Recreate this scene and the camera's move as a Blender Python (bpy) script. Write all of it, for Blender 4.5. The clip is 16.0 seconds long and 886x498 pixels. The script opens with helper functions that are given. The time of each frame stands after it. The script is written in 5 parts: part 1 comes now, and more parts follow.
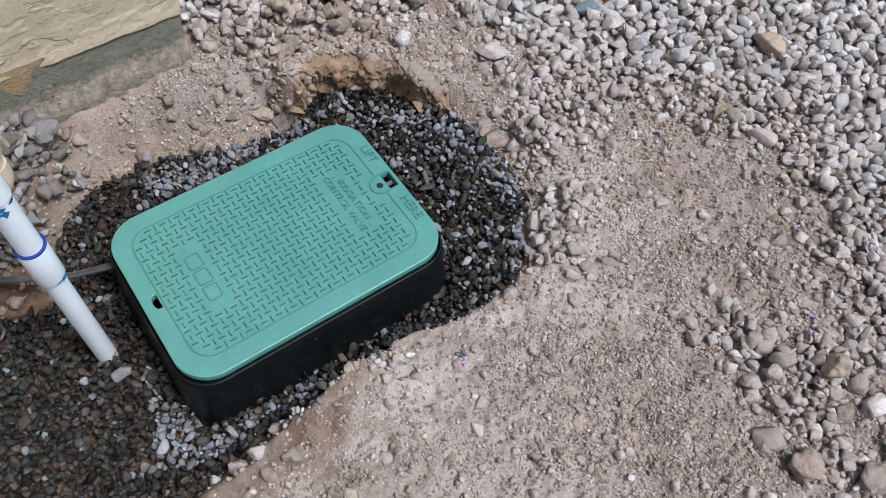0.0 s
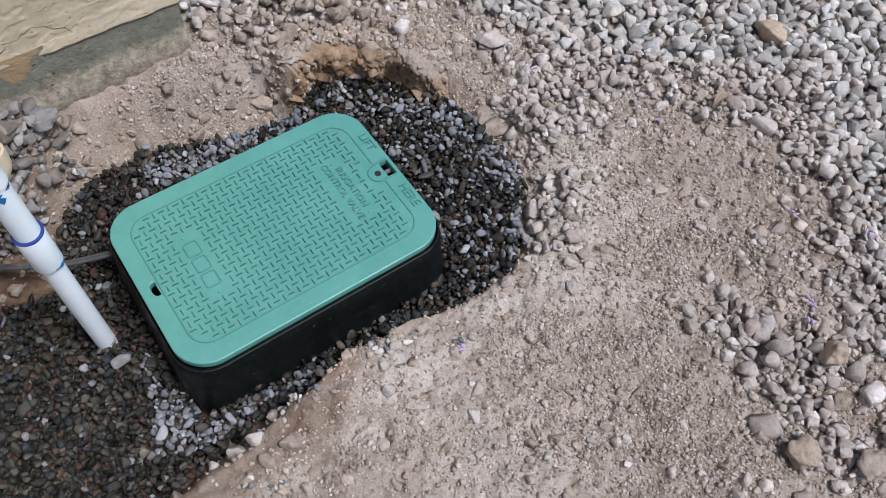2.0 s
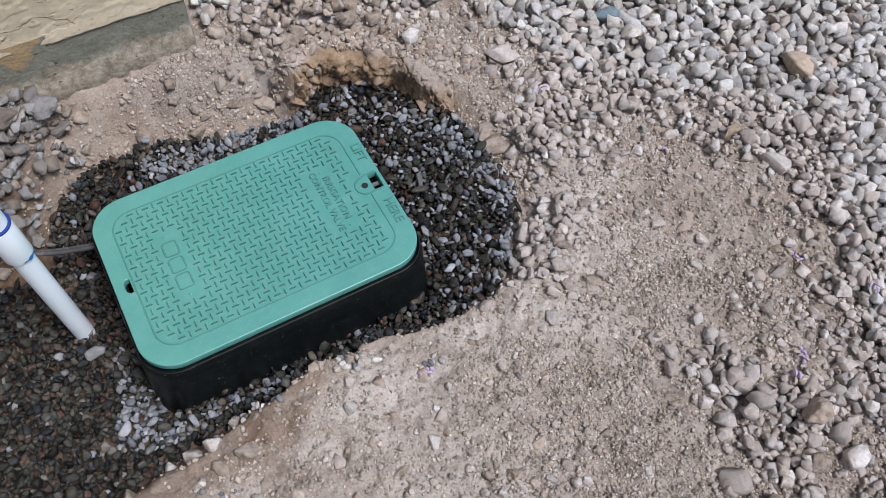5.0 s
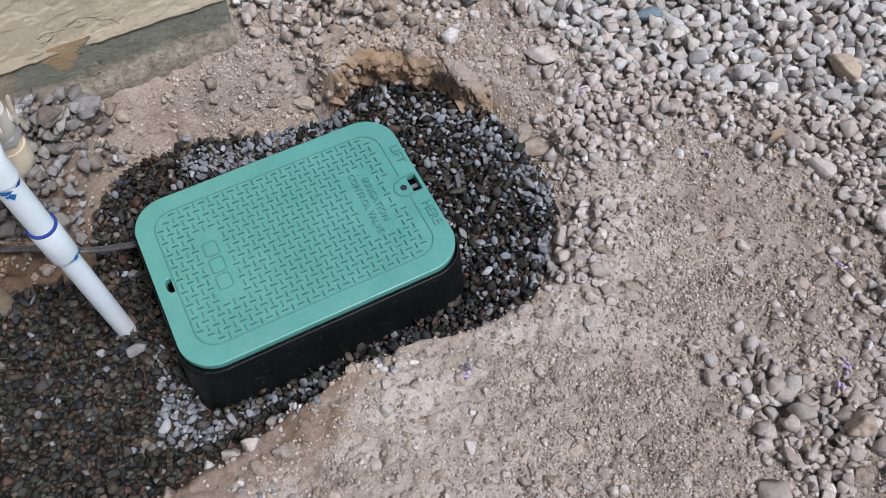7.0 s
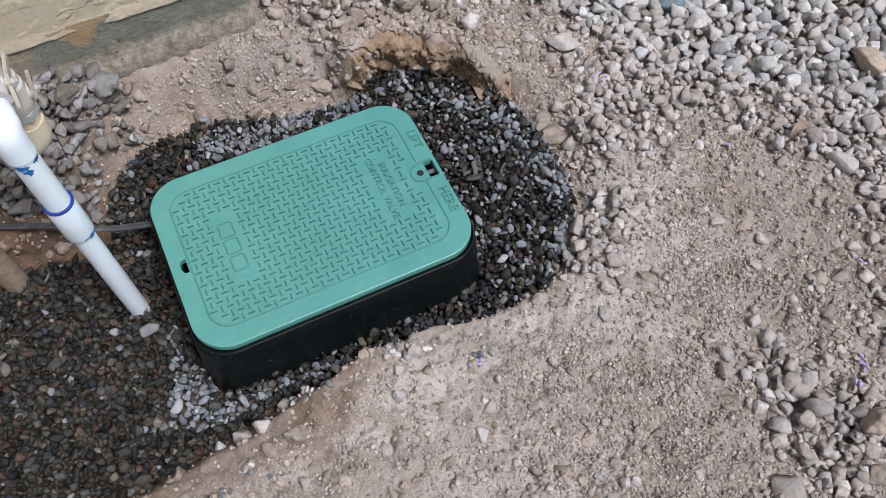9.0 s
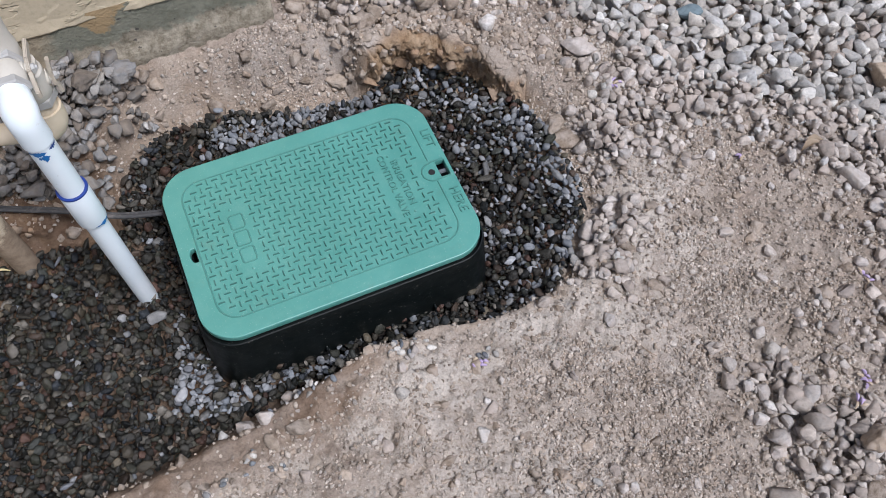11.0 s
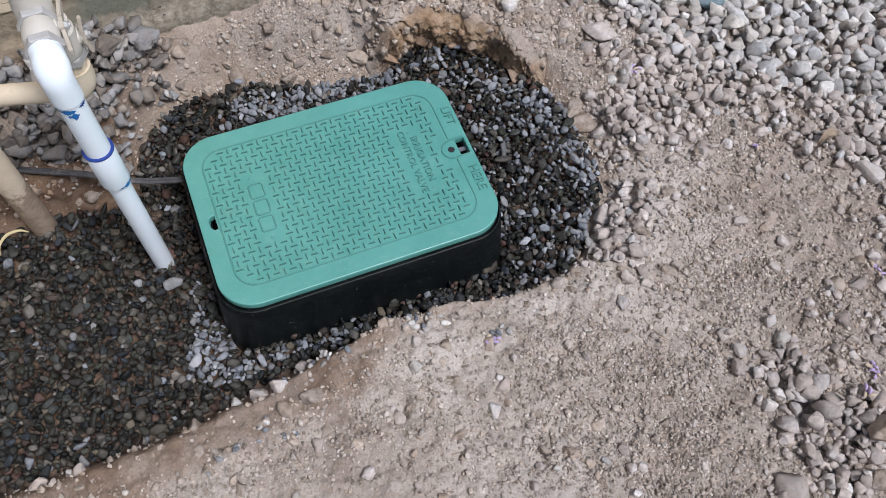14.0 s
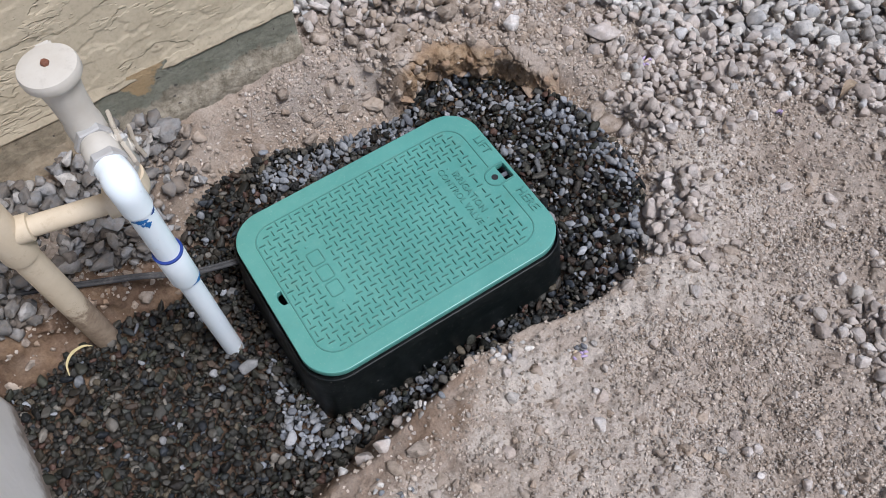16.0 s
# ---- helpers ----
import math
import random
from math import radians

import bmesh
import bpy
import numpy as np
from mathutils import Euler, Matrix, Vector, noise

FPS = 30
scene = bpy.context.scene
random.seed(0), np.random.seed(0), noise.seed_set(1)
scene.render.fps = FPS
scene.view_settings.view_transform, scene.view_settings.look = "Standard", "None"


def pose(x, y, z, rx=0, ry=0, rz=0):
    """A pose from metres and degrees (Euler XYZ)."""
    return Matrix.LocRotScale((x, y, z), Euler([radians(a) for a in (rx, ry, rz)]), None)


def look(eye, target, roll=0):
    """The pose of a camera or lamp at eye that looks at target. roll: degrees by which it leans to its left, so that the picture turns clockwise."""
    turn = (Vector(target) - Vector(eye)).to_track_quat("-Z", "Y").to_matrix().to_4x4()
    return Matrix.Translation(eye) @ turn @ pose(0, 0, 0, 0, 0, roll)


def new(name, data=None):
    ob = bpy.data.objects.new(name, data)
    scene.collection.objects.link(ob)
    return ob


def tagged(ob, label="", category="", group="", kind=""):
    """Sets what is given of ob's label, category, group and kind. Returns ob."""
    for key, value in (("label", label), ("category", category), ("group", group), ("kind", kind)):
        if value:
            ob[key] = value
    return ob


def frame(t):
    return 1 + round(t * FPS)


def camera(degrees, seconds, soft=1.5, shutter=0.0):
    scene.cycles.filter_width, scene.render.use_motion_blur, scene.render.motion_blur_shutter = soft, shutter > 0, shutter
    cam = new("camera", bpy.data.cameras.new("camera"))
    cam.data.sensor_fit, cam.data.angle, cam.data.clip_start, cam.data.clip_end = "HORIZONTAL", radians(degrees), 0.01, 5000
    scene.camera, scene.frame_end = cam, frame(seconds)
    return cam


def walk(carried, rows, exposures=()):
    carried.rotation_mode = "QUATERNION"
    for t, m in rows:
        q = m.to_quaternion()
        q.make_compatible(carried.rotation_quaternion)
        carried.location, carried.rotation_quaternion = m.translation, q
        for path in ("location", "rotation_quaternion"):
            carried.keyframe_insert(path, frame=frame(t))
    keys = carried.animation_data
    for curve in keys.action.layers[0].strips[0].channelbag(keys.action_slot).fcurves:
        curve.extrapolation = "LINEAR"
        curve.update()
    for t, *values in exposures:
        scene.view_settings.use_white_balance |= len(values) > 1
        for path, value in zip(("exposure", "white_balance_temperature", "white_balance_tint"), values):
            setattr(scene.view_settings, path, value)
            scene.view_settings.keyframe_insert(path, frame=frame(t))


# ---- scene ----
cam = camera(55.8, 16.0, soft=0.6)
PATH = [
    (0, (-0.236, -0.671, 1.213), (0.452, 0.157, -0.472), 5.6),
    (0.5, (-0.239, -0.666, 1.21), (0.439, 0.165, -0.478), 5.1),
    (1, (-0.24, -0.667, 1.213), (0.435, 0.163, -0.478), 5.0),
    (1.5, (-0.234, -0.674, 1.213), (0.433, 0.152, -0.482), 4.9),
    (2, (-0.229, -0.684, 1.212), (0.438, 0.139, -0.484), 5.0),
    (2.5, (-0.205, -0.692, 1.217), (0.455, 0.135, -0.48), 4.5),
    (3, (-0.151, -0.693, 1.21), (0.507, 0.133, -0.489), 4.6),
    (3.5, (-0.121, -0.712, 1.222), (0.523, 0.119, -0.48), 4.8),
    (4, (-0.112, -0.718, 1.221), (0.474, 0.144, -0.486), 3.6),
    (4.5, (-0.101, -0.714, 1.222), (0.458, 0.155, -0.49), 3.4),
    (5, (-0.105, -0.705, 1.218), (0.439, 0.176, -0.493), 3.3),
    (7.5, (-0.107, -0.681, 1.227), (0.352, 0.213, -0.502), 0.2),
    (8, (-0.108, -0.681, 1.224), (0.347, 0.21, -0.508), -0.0),
    (8.5, (-0.111, -0.682, 1.219), (0.341, 0.21, -0.513), 0.2),
    (9, (-0.114, -0.679, 1.217), (0.325, 0.208, -0.52), 0.8),
    (11.5, (-0.118, -0.674, 1.226), (0.307, 0.205, -0.52), 2.7),
    (12, (-0.125, -0.673, 1.218), (0.303, 0.198, -0.53), 3.0),
    (12.5, (-0.13, -0.68, 1.218), (0.288, 0.194, -0.531), 2.7),
    (13, (-0.142, -0.686, 1.219), (0.276, 0.184, -0.533), 3.4),
    (13.5, (-0.147, -0.691, 1.221), (0.273, 0.177, -0.531), 4.2),
    (14, (-0.152, -0.685, 1.221), (0.269, 0.18, -0.533), 4.9),
    (14.5, (-0.17, -0.667, 1.218), (0.249, 0.205, -0.532), 3.0),
    (15, (-0.208, -0.645, 1.228), (0.21, 0.237, -0.518), -3.6),
    (15.5, (-0.249, -0.63, 1.232), (0.198, 0.254, -0.505), -6.0),
    (16, (-0.258, -0.604, 1.233), (0.227, 0.266, -0.501), -4.2),
]
walk(cam, [(t, look(eye, target, roll)) for t, eye, target, roll in PATH], [(0, 0.09, 5880, 12), (16, 0.09, 5880, 12)])

# ---- world, sun and exposure ----
SUN_EL, SUN_AZ = 62, 150
world = bpy.data.worlds.new("sky")
scene.world = world
world.use_nodes = True
wn = world.node_tree.nodes
sky = wn.new("ShaderNodeTexSky")
sky.sky_type, sky.sun_disc = "NISHITA", False
sky.sun_elevation, sky.sun_rotation = radians(SUN_EL), radians(SUN_AZ)
sky.air_density, sky.dust_density, sky.ozone_density = 1.0, 3.5, 1.0
world.node_tree.links.new(sky.outputs[0], wn["Background"].inputs[0])
wn["Background"].inputs[1].default_value = 0.085
sun = new("sun", bpy.data.lights.new("sun", "SUN"))
sun.data.energy, sun.data.angle, sun.data.color = 3.4, radians(18), (1.0, 0.975, 0.965)
# the sun stands to the side of the sky that sun_rotation names
sd = Vector((math.sin(radians(SUN_AZ)) * math.cos(radians(SUN_EL)), math.cos(radians(SUN_AZ)) * math.cos(radians(SUN_EL)), math.sin(radians(SUN_EL))))
sun.matrix_world = look(sd * 20, (0, 0, 0))


# ---- material helpers ----
class Mat:
    """A node material with a few shortcuts."""

    def __init__(self, name, rough=0.8, metal=0.0, spec=0.5):
        self.m = bpy.data.materials.new(name)
        self.m.use_nodes = True
        self.t = self.m.node_tree
        self.b = self.t.nodes["Principled BSDF"]
        self.b.inputs["Roughness"].default_value = rough
        self.b.inputs["Metallic"].default_value = metal
        self.b.inputs["Specular IOR Level"].default_value = spec
        self.pos = self.node("ShaderNodeNewGeometry").outputs["Position"]

    def node(self, kind):
        return self.t.nodes.new(kind)

    def link(self, a, b):
        self.t.links.new(a, b)
        return self

    def noise(self, scale, detail=4, rough=0.6, vec=None):
        n = self.node("ShaderNodeTexNoise")
        n.inputs["Scale"].default_value, n.inputs["Detail"].default_value, n.inputs["Roughness"].default_value = scale, detail, rough
        self.link(vec or self.pos, n.inputs["Vector"])
        return n.outputs["Fac"]

    def ramp(self, fac, stops, constant=False):
        n = self.node("ShaderNodeValToRGB")
        e = n.color_ramp.elements
        while len(e) < len(stops):
            e.new(0.5)
        for el, (p, c) in zip(e, stops):
            el.position = p
            el.color = (*c, 1) if len(c) == 3 else c
        if constant:
            n.color_ramp.interpolation = "CONSTANT"
        self.link(fac, n.inputs[0])
        return n.outputs[0]

    def mix(self, fac, a, b, mode="MIX"):
        n = self.node("ShaderNodeMix")
        n.data_type, n.blend_type = "RGBA", mode
        for sock, v in ((n.inputs[0], fac), (n.inputs[6], a), (n.inputs[7], b)):
            if isinstance(v, (int, float)):
                sock.default_value = v
            elif isinstance(v, tuple):
                sock.default_value = (*v, 1)
            else:
                self.link(v, sock)
        return n.outputs[2]

    def math(self, op, a, b=0.0):
        n = self.node("ShaderNodeMath")
        n.operation = op
        for sock, v in ((n.inputs[0], a), (n.inputs[1], b)):
            if isinstance(v, (int, float)):
                sock.default_value = v
            else:
                self.link(v, sock)
        return n.outputs[0]

    def color(self, c):
        if isinstance(c, tuple):
            self.b.inputs["Base Color"].default_value = (*c, 1)
        else:
            self.link(c, self.b.inputs["Base Color"])
        return self

    def rough(self, c):
        return self.link(c, self.b.inputs["Roughness"])

    def bump(self, *layers):
        last = None
        for h, strength, dist in layers:
            n = self.node("ShaderNodeBump")
            n.inputs["Strength"].default_value, n.inputs["Distance"].default_value = strength, dist
            self.link(h, n.inputs["Height"])
            if last is not None:
                self.link(last, n.inputs["Normal"])
            last = n.outputs[0]
        return self.link(last, self.b.inputs["Normal"])

    def island(self):
        """A random number for each stone, joined or single."""
        a = self.node("ShaderNodeNewGeometry").outputs["Random Per Island"]
        o = self.node("ShaderNodeObjectInfo").outputs["Random"]
        return self.math("FRACT", self.math("ADD", a, o))

    def other(self, r, k):
        return self.math("FRACT", self.math("MULTIPLY", r, k))

    def attr(self, name):
        n = self.node("ShaderNodeAttribute")
        n.attribute_name = name
        return n.outputs["Fac"]


def stone_material(name, colors, rough, grain, dust=None, dust_amount=0.0, spec=0.4, relief=0.8, spread=(0.62, 1.3)):
    m = Mat(name, rough, spec=spec)
    r = m.island()
    n = len(colors)
    c = m.ramp(r, [(i / n, col) for i, col in enumerate(colors)], True)
    v = m.ramp(m.other(r, 17.3), [(0, (spread[0],) * 3), (1, (spread[1],) * 3)])
    c = m.mix(1.0, c, v, "MULTIPLY")
    g = m.noise(grain, 5, 0.7)
    c = m.mix(1.0, c, m.ramp(g, [(0.25, (0.62, 0.62, 0.62)), (0.5, (1, 1, 1)), (0.75, (1.22, 1.22, 1.22))]), "MULTIPLY")
    if dust:
        d = m.ramp(m.noise(55, 4, 0.65), [(0.5 - dust_amount * 0.4, (0, 0, 0)), (0.72 - dust_amount * 0.2, (1, 1, 1))])
        c = m.mix(m.math("MULTIPLY", d, min(1, 0.5 + dust_amount)), c, dust)
    m.color(c)
    m.bump((m.noise(grain, 5, 0.7), relief, 0.0038), (m.noise(grain * 3, 4, 0.7), relief, 0.0014))
    return m


# ---- materials ----
def soil_material():
    m = Mat("soil", 0.95, spec=0.15)
    big = m.noise(5.5, 5, 0.6)
    mid = m.noise(28, 6, 0.68)
    fine = m.noise(260, 5, 0.75)
    c = m.ramp(big, [(0.30, (0.275, 0.218, 0.173)), (0.48, (0.400, 0.335, 0.276)), (0.66, (0.500, 0.440, 0.380))])
    c = m.mix(1.0, c, m.ramp(mid, [(0.28, (0.70, 0.67, 0.64)), (0.5, (1, 1, 1)), (0.74, (1.14, 1.14, 1.15))]), "MULTIPLY")
    clay = m.ramp(m.noise(38, 5, 0.65), [(0.3, (0.200, 0.122, 0.066)), (0.50, (0.360, 0.243, 0.142)), (0.72, (0.47, 0.355, 0.240))])
    cut = m.math("MULTIPLY", m.attr("cut"), m.ramp(m.noise(16, 4), [(0.22, (0.35, 0.35, 0.35)), (0.5, (1, 1, 1))]))
    c = m.mix(cut, c, clay)
    # freshly cut earth that has not dried, with bank shade darkened into its colour
    fresh_shade = m.ramp(m.noise(30, 5, 0.68), [(0.3, (0.098, 0.060, 0.037)), (0.52, (0.182, 0.119, 0.079)), (0.72, (0.285, 0.205, 0.148))])
    c = m.mix(m.math("MULTIPLY", m.attr("damp_shade"), m.ramp(m.noise(20, 4), [(0.25, (0.45, 0.45, 0.45)), (0.55, (1, 1, 1))])), c, fresh_shade)
    pale = m.ramp(m.noise(13, 5, 0.7), [(0.43, (0, 0, 0)), (0.56, (1, 1, 1))])
    c = m.mix(m.math("MULTIPLY", m.math("MULTIPLY", pale, m.attr("pale")), 0.75), c, (0.60, 0.540, 0.470))
    c = m.mix(1.0, c, m.ramp(fine, [(0.25, (0.6, 0.58, 0.56)), (0.5, (1, 1, 1)), (0.75, (1.2, 1.2, 1.2))]), "MULTIPLY")
    m.color(c)
    m.bump((m.noise(75, 6, 0.72), 0.8, 0.007), (m.noise(330, 6, 0.75), 0.85, 0.003))
    return m.m


SOIL = soil_material()
GRAVEL = stone_material("crushed_gravel", [(0.470, 0.447, 0.410), (0.540, 0.518, 0.480), (0.420, 0.405, 0.380), (0.500, 0.458, 0.402), (0.455, 0.447, 0.432), (0.580, 0.553, 0.505), (0.390, 0.360, 0.322), (0.490, 0.472, 0.442)], 0.95, 150, (0.47, 0.42, 0.37), 0.12).m
RUBBLE = stone_material("dusty_rubble", [(0.470, 0.415, 0.362), (0.525, 0.475, 0.427), (0.420, 0.362, 0.315), (0.555, 0.516, 0.478), (0.460, 0.416, 0.380), (0.502, 0.444, 0.391)], 0.95, 150, (0.42, 0.350, 0.295), 0.3, 0.2).m
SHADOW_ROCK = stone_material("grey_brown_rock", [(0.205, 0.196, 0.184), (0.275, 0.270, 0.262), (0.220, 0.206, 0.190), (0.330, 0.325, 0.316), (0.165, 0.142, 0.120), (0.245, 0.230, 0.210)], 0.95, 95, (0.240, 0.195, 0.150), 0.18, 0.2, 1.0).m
CRUMB = stone_material("soil_crumbs", [(0.425, 0.352, 0.284), (0.475, 0.403, 0.335), (0.385, 0.312, 0.246), (0.515, 0.447, 0.380), (0.440, 0.368, 0.300), (0.545, 0.485, 0.424)], 0.97, 240, spec=0.15).m
CLOD = stone_material("earth_clod", [(0.341, 0.275, 0.212), (0.303, 0.237, 0.177), (0.380, 0.314, 0.249)], 0.97, 110, (0.40, 0.345, 0.295), 0.25, 0.15, 0.8).m
WET = stone_material("wet_pebble", [(0.032, 0.031, 0.027), (0.044, 0.038, 0.031), (0.022, 0.024, 0.024), (0.056, 0.052, 0.043), (0.036, 0.034, 0.029), (0.017, 0.017, 0.016), (0.056, 0.041, 0.031), (0.031, 0.035, 0.040),
                                   (0.078, 0.073, 0.062), (0.030, 0.030, 0.024), (0.047, 0.044, 0.038), (0.023, 0.022, 0.019), (0.135, 0.123, 0.104), (0.037, 0.038, 0.028), (0.065, 0.039, 0.030), (0.039, 0.041, 0.036),
                                   (0.048, 0.046, 0.036), (0.026, 0.026, 0.023), (0.041, 0.036, 0.028), (0.083, 0.070, 0.050)], 0.40, 210, spec=0.2, relief=0.5, spread=(0.35, 1.5)).m
DRY = stone_material("dry_pebble", [(0.185, 0.200, 0.220), (0.245, 0.257, 0.275), (0.142, 0.152, 0.162), (0.208, 0.216, 0.226), (0.300, 0.304, 0.310), (0.172, 0.171, 0.167), (0.116, 0.122, 0.135)], 0.8, 200, (0.29, 0.285, 0.28), 0.1, 0.3, 0.3).m


def lid_material(name="green_plastic", tone=1.0):
    m = Mat(name, 0.5, spec=0.7)
    c = m.ramp(m.noise(9, 5, 0.6), [(0.3, (0.072, 0.248, 0.206)), (0.7, (0.097, 0.297, 0.251))])
    scuff = m.ramp(m.noise(60, 6, 0.75), [(0.48, (0, 0, 0)), (0.72, (1, 1, 1))])
    c = m.mix(m.math("MULTIPLY", scuff, 0.40), c, (0.155, 0.335, 0.277))
    dirt = m.ramp(m.noise(21, 5, 0.7), [(0.60, (0, 0, 0)), (0.78, (1, 1, 1))])
    c = m.mix(m.math("MULTIPLY", dirt, 0.35), c, (0.10, 0.17, 0.12))
    speck = m.ramp(m.noise(420, 2, 0.5), [(0.665, (0, 0, 0)), (0.71, (1, 1, 1))])
    c = m.mix(m.math("MULTIPLY", speck, 0.5), c, (0.36, 0.45, 0.40))
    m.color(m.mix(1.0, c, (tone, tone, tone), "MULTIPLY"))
    m.rough(m.ramp(m.noise(34, 4), [(0.3, (0.30, 0.30, 0.30)), (0.7, (0.52, 0.52, 0.52))]))
    m.bump((m.noise(700, 3), 0.12, 0.0005))
    return m.m


LID = lid_material()
# darkened lid green: shade beside raised bars and letters, put into their colour
TREAD = lid_material("shaded_green_tread", 0.60)
LETTER = lid_material("shaded_green_lettering", 0.78)


def black_material():
    m = Mat("black_plastic", 0.36, spec=0.22)
    dust = m.ramp(m.noise(24, 6, 0.75), [(0.52, (0, 0, 0)), (0.80, (1, 1, 1))])
    c = m.mix(m.math("MULTIPLY", dust, 0.30), (0.004, 0.006, 0.006), (0.040, 0.045, 0.043))
    speck = m.ramp(m.noise(260, 3, 0.7), [(0.655, (0, 0, 0)), (0.70, (1, 1, 1))])
    c = m.mix(m.math("MULTIPLY", speck, 0.6), c, (0.26, 0.24, 0.21))
    m.color(c)
    m.rough(m.ramp(m.noise(30, 4), [(0.3, (0.28, 0.28, 0.28)), (0.7, (0.55, 0.55, 0.55))]))
    m.bump((m.noise(90, 4), 0.25, 0.0015))
    return m.m


BLACK = black_material()
DARK = Mat("dark_inside", 0.8).color((0.012, 0.012, 0.013)).m


def pvc_material():
    m = Mat("white_pvc", 0.32, spec=0.5)
    c = m.ramp(m.noise(14, 4), [(0.3, (0.71, 0.78, 0.80)), (0.7, (0.77, 0.82, 0.84))])
    sp = m.ramp(m.noise(150, 3, 0.7), [(0.66, (0, 0, 0)), (0.72, (1, 1, 1))])
    c = m.mix(m.math("MULTIPLY", sp, 0.25), c, (0.45, 0.42, 0.38))
    m.color(c)
    m.bump((m.noise(60, 2), 0.05, 0.001))
    return m.m


PVC = pvc_material()


def paint_material(name, light, dark, dirt, amount, rough=0.6):
    m = Mat(name, rough, spec=0.3)
    c = m.ramp(m.noise(18, 5, 0.65), [(0.3, dark), (0.7, light)])
    d = m.ramp(m.noise(42, 6, 0.75), [(0.62 - 0.2 * amount, (0, 0, 0)), (0.74, (1, 1, 1))])
    c = m.mix(m.math("MULTIPLY", d, 0.2 + 0.6 * amount), c, dirt)
    m.color(c)
    m.bump((m.noise(90, 4), 0.2, 0.001), (m.noise(420, 3), 0.15, 0.0004))
    return m.m


def riser_material():
    m = Mat("mud_splashed_tan", 0.65, spec=0.3)
    z = m.node("ShaderNodeSeparateXYZ")
    m.link(m.pos, z.inputs[0])
    c = m.ramp(m.noise(18, 5, 0.65), [(0.3, (0.52, 0.43, 0.305)), (0.7, (0.62, 0.53, 0.395))])
    blot = m.ramp(m.noise(55, 6, 0.75), [(0.56, (0, 0, 0)), (0.68, (1, 1, 1))])
    c = m.mix(m.math("MULTIPLY", blot, 0.45), c, (0.40, 0.31, 0.21))
    # dried mud with a ragged upper edge
    edge = m.math("ADD", z.outputs[2], m.math("MULTIPLY", m.math("SUBTRACT", m.noise(30, 6, 0.75), 0.5), 0.26))
    mud = m.ramp(edge, [(0.135, (1, 1, 1)), (0.168, (0, 0, 0))])
    c = m.mix(m.math("MULTIPLY", mud, 0.9), c, m.ramp(m.noise(60, 5, 0.7), [(0.3, (0.17, 0.115, 0.075)), (0.7, (0.36, 0.28, 0.20))]))
    m.color(c)
    m.bump((m.noise(90, 4), 0.3, 0.0012), (m.noise(420, 3), 0.2, 0.0005))
    return m.m


TAN = riser_material()
CREAM = paint_material("cream_paint", (0.56, 0.53, 0.465), (0.475, 0.435, 0.37), (0.25, 0.21, 0.165), 0.25)
GREY_NUT = paint_material("worn_metal", (0.42, 0.415, 0.40), (0.30, 0.285, 0.26), (0.62, 0.54, 0.42), 0.4, 0.45)
RUST = paint_material("rusty_bolt", (0.22, 0.09, 0.05), (0.14, 0.06, 0.04), (0.35, 0.2, 0.15), 0.1, 0.7)
INK = Mat("blue_primer", 0.5).color((0.010, 0.035, 0.20)).m
INK_PALE = Mat("pale_blue_primer", 0.4).color((0.015, 0.13, 0.36)).m
CABLE = paint_material("black_cable", (0.085, 0.083, 0.082), (0.04, 0.04, 0.042), (0.26, 0.235, 0.21), 0.5, 0.7)


def stucco_material():
    m = Mat("stucco", 0.92, spec=0.2)
    c = m.ramp(m.noise(6, 5, 0.6), [(0.3, (0.465, 0.388, 0.268)), (0.7, (0.54, 0.462, 0.334))])
    c = m.mix(1.0, c, m.ramp(m.noise(120, 5, 0.7), [(0.25, (0.78, 0.77, 0.75)), (0.5, (1, 1, 1)), (0.75, (1.08, 1.08, 1.08))]), "MULTIPLY")
    pit = m.ramp(m.noise(75, 3, 0.6), [(0.27, (1, 1, 1)), (0.31, (0, 0, 0))])
    c = m.mix(m.math("MULTIPLY", pit, 0.55), c, (0.20, 0.15, 0.10))
    m.color(c)
    # torn edges of the trowelled coats
    turn = m.node("ShaderNodeMapping")
    turn.inputs["Rotation"].default_value = (0, radians(14), 0)
    turn.inputs["Scale"].default_value = (0.75, 1.0, 1.9)
    m.link(m.pos, turn.inputs["Vector"])
    coat = m.ramp(m.noise(9, 4, 0.60, turn.outputs[0]), [(0.470, (0, 0, 0)), (0.482, (1, 1, 1))])
    scrape = m.ramp(m.noise(15, 4, 0.60, turn.outputs[0]), [(0.585, (0, 0, 0)), (0.597, (1, 1, 1))])
    m.bump((coat, 0.75, 0.0018), (scrape, 0.6, 0.0012), (m.noise(45, 5, 0.65), 0.12, 0.003), (m.noise(300, 4), 0.25, 0.0010))
    return m.m


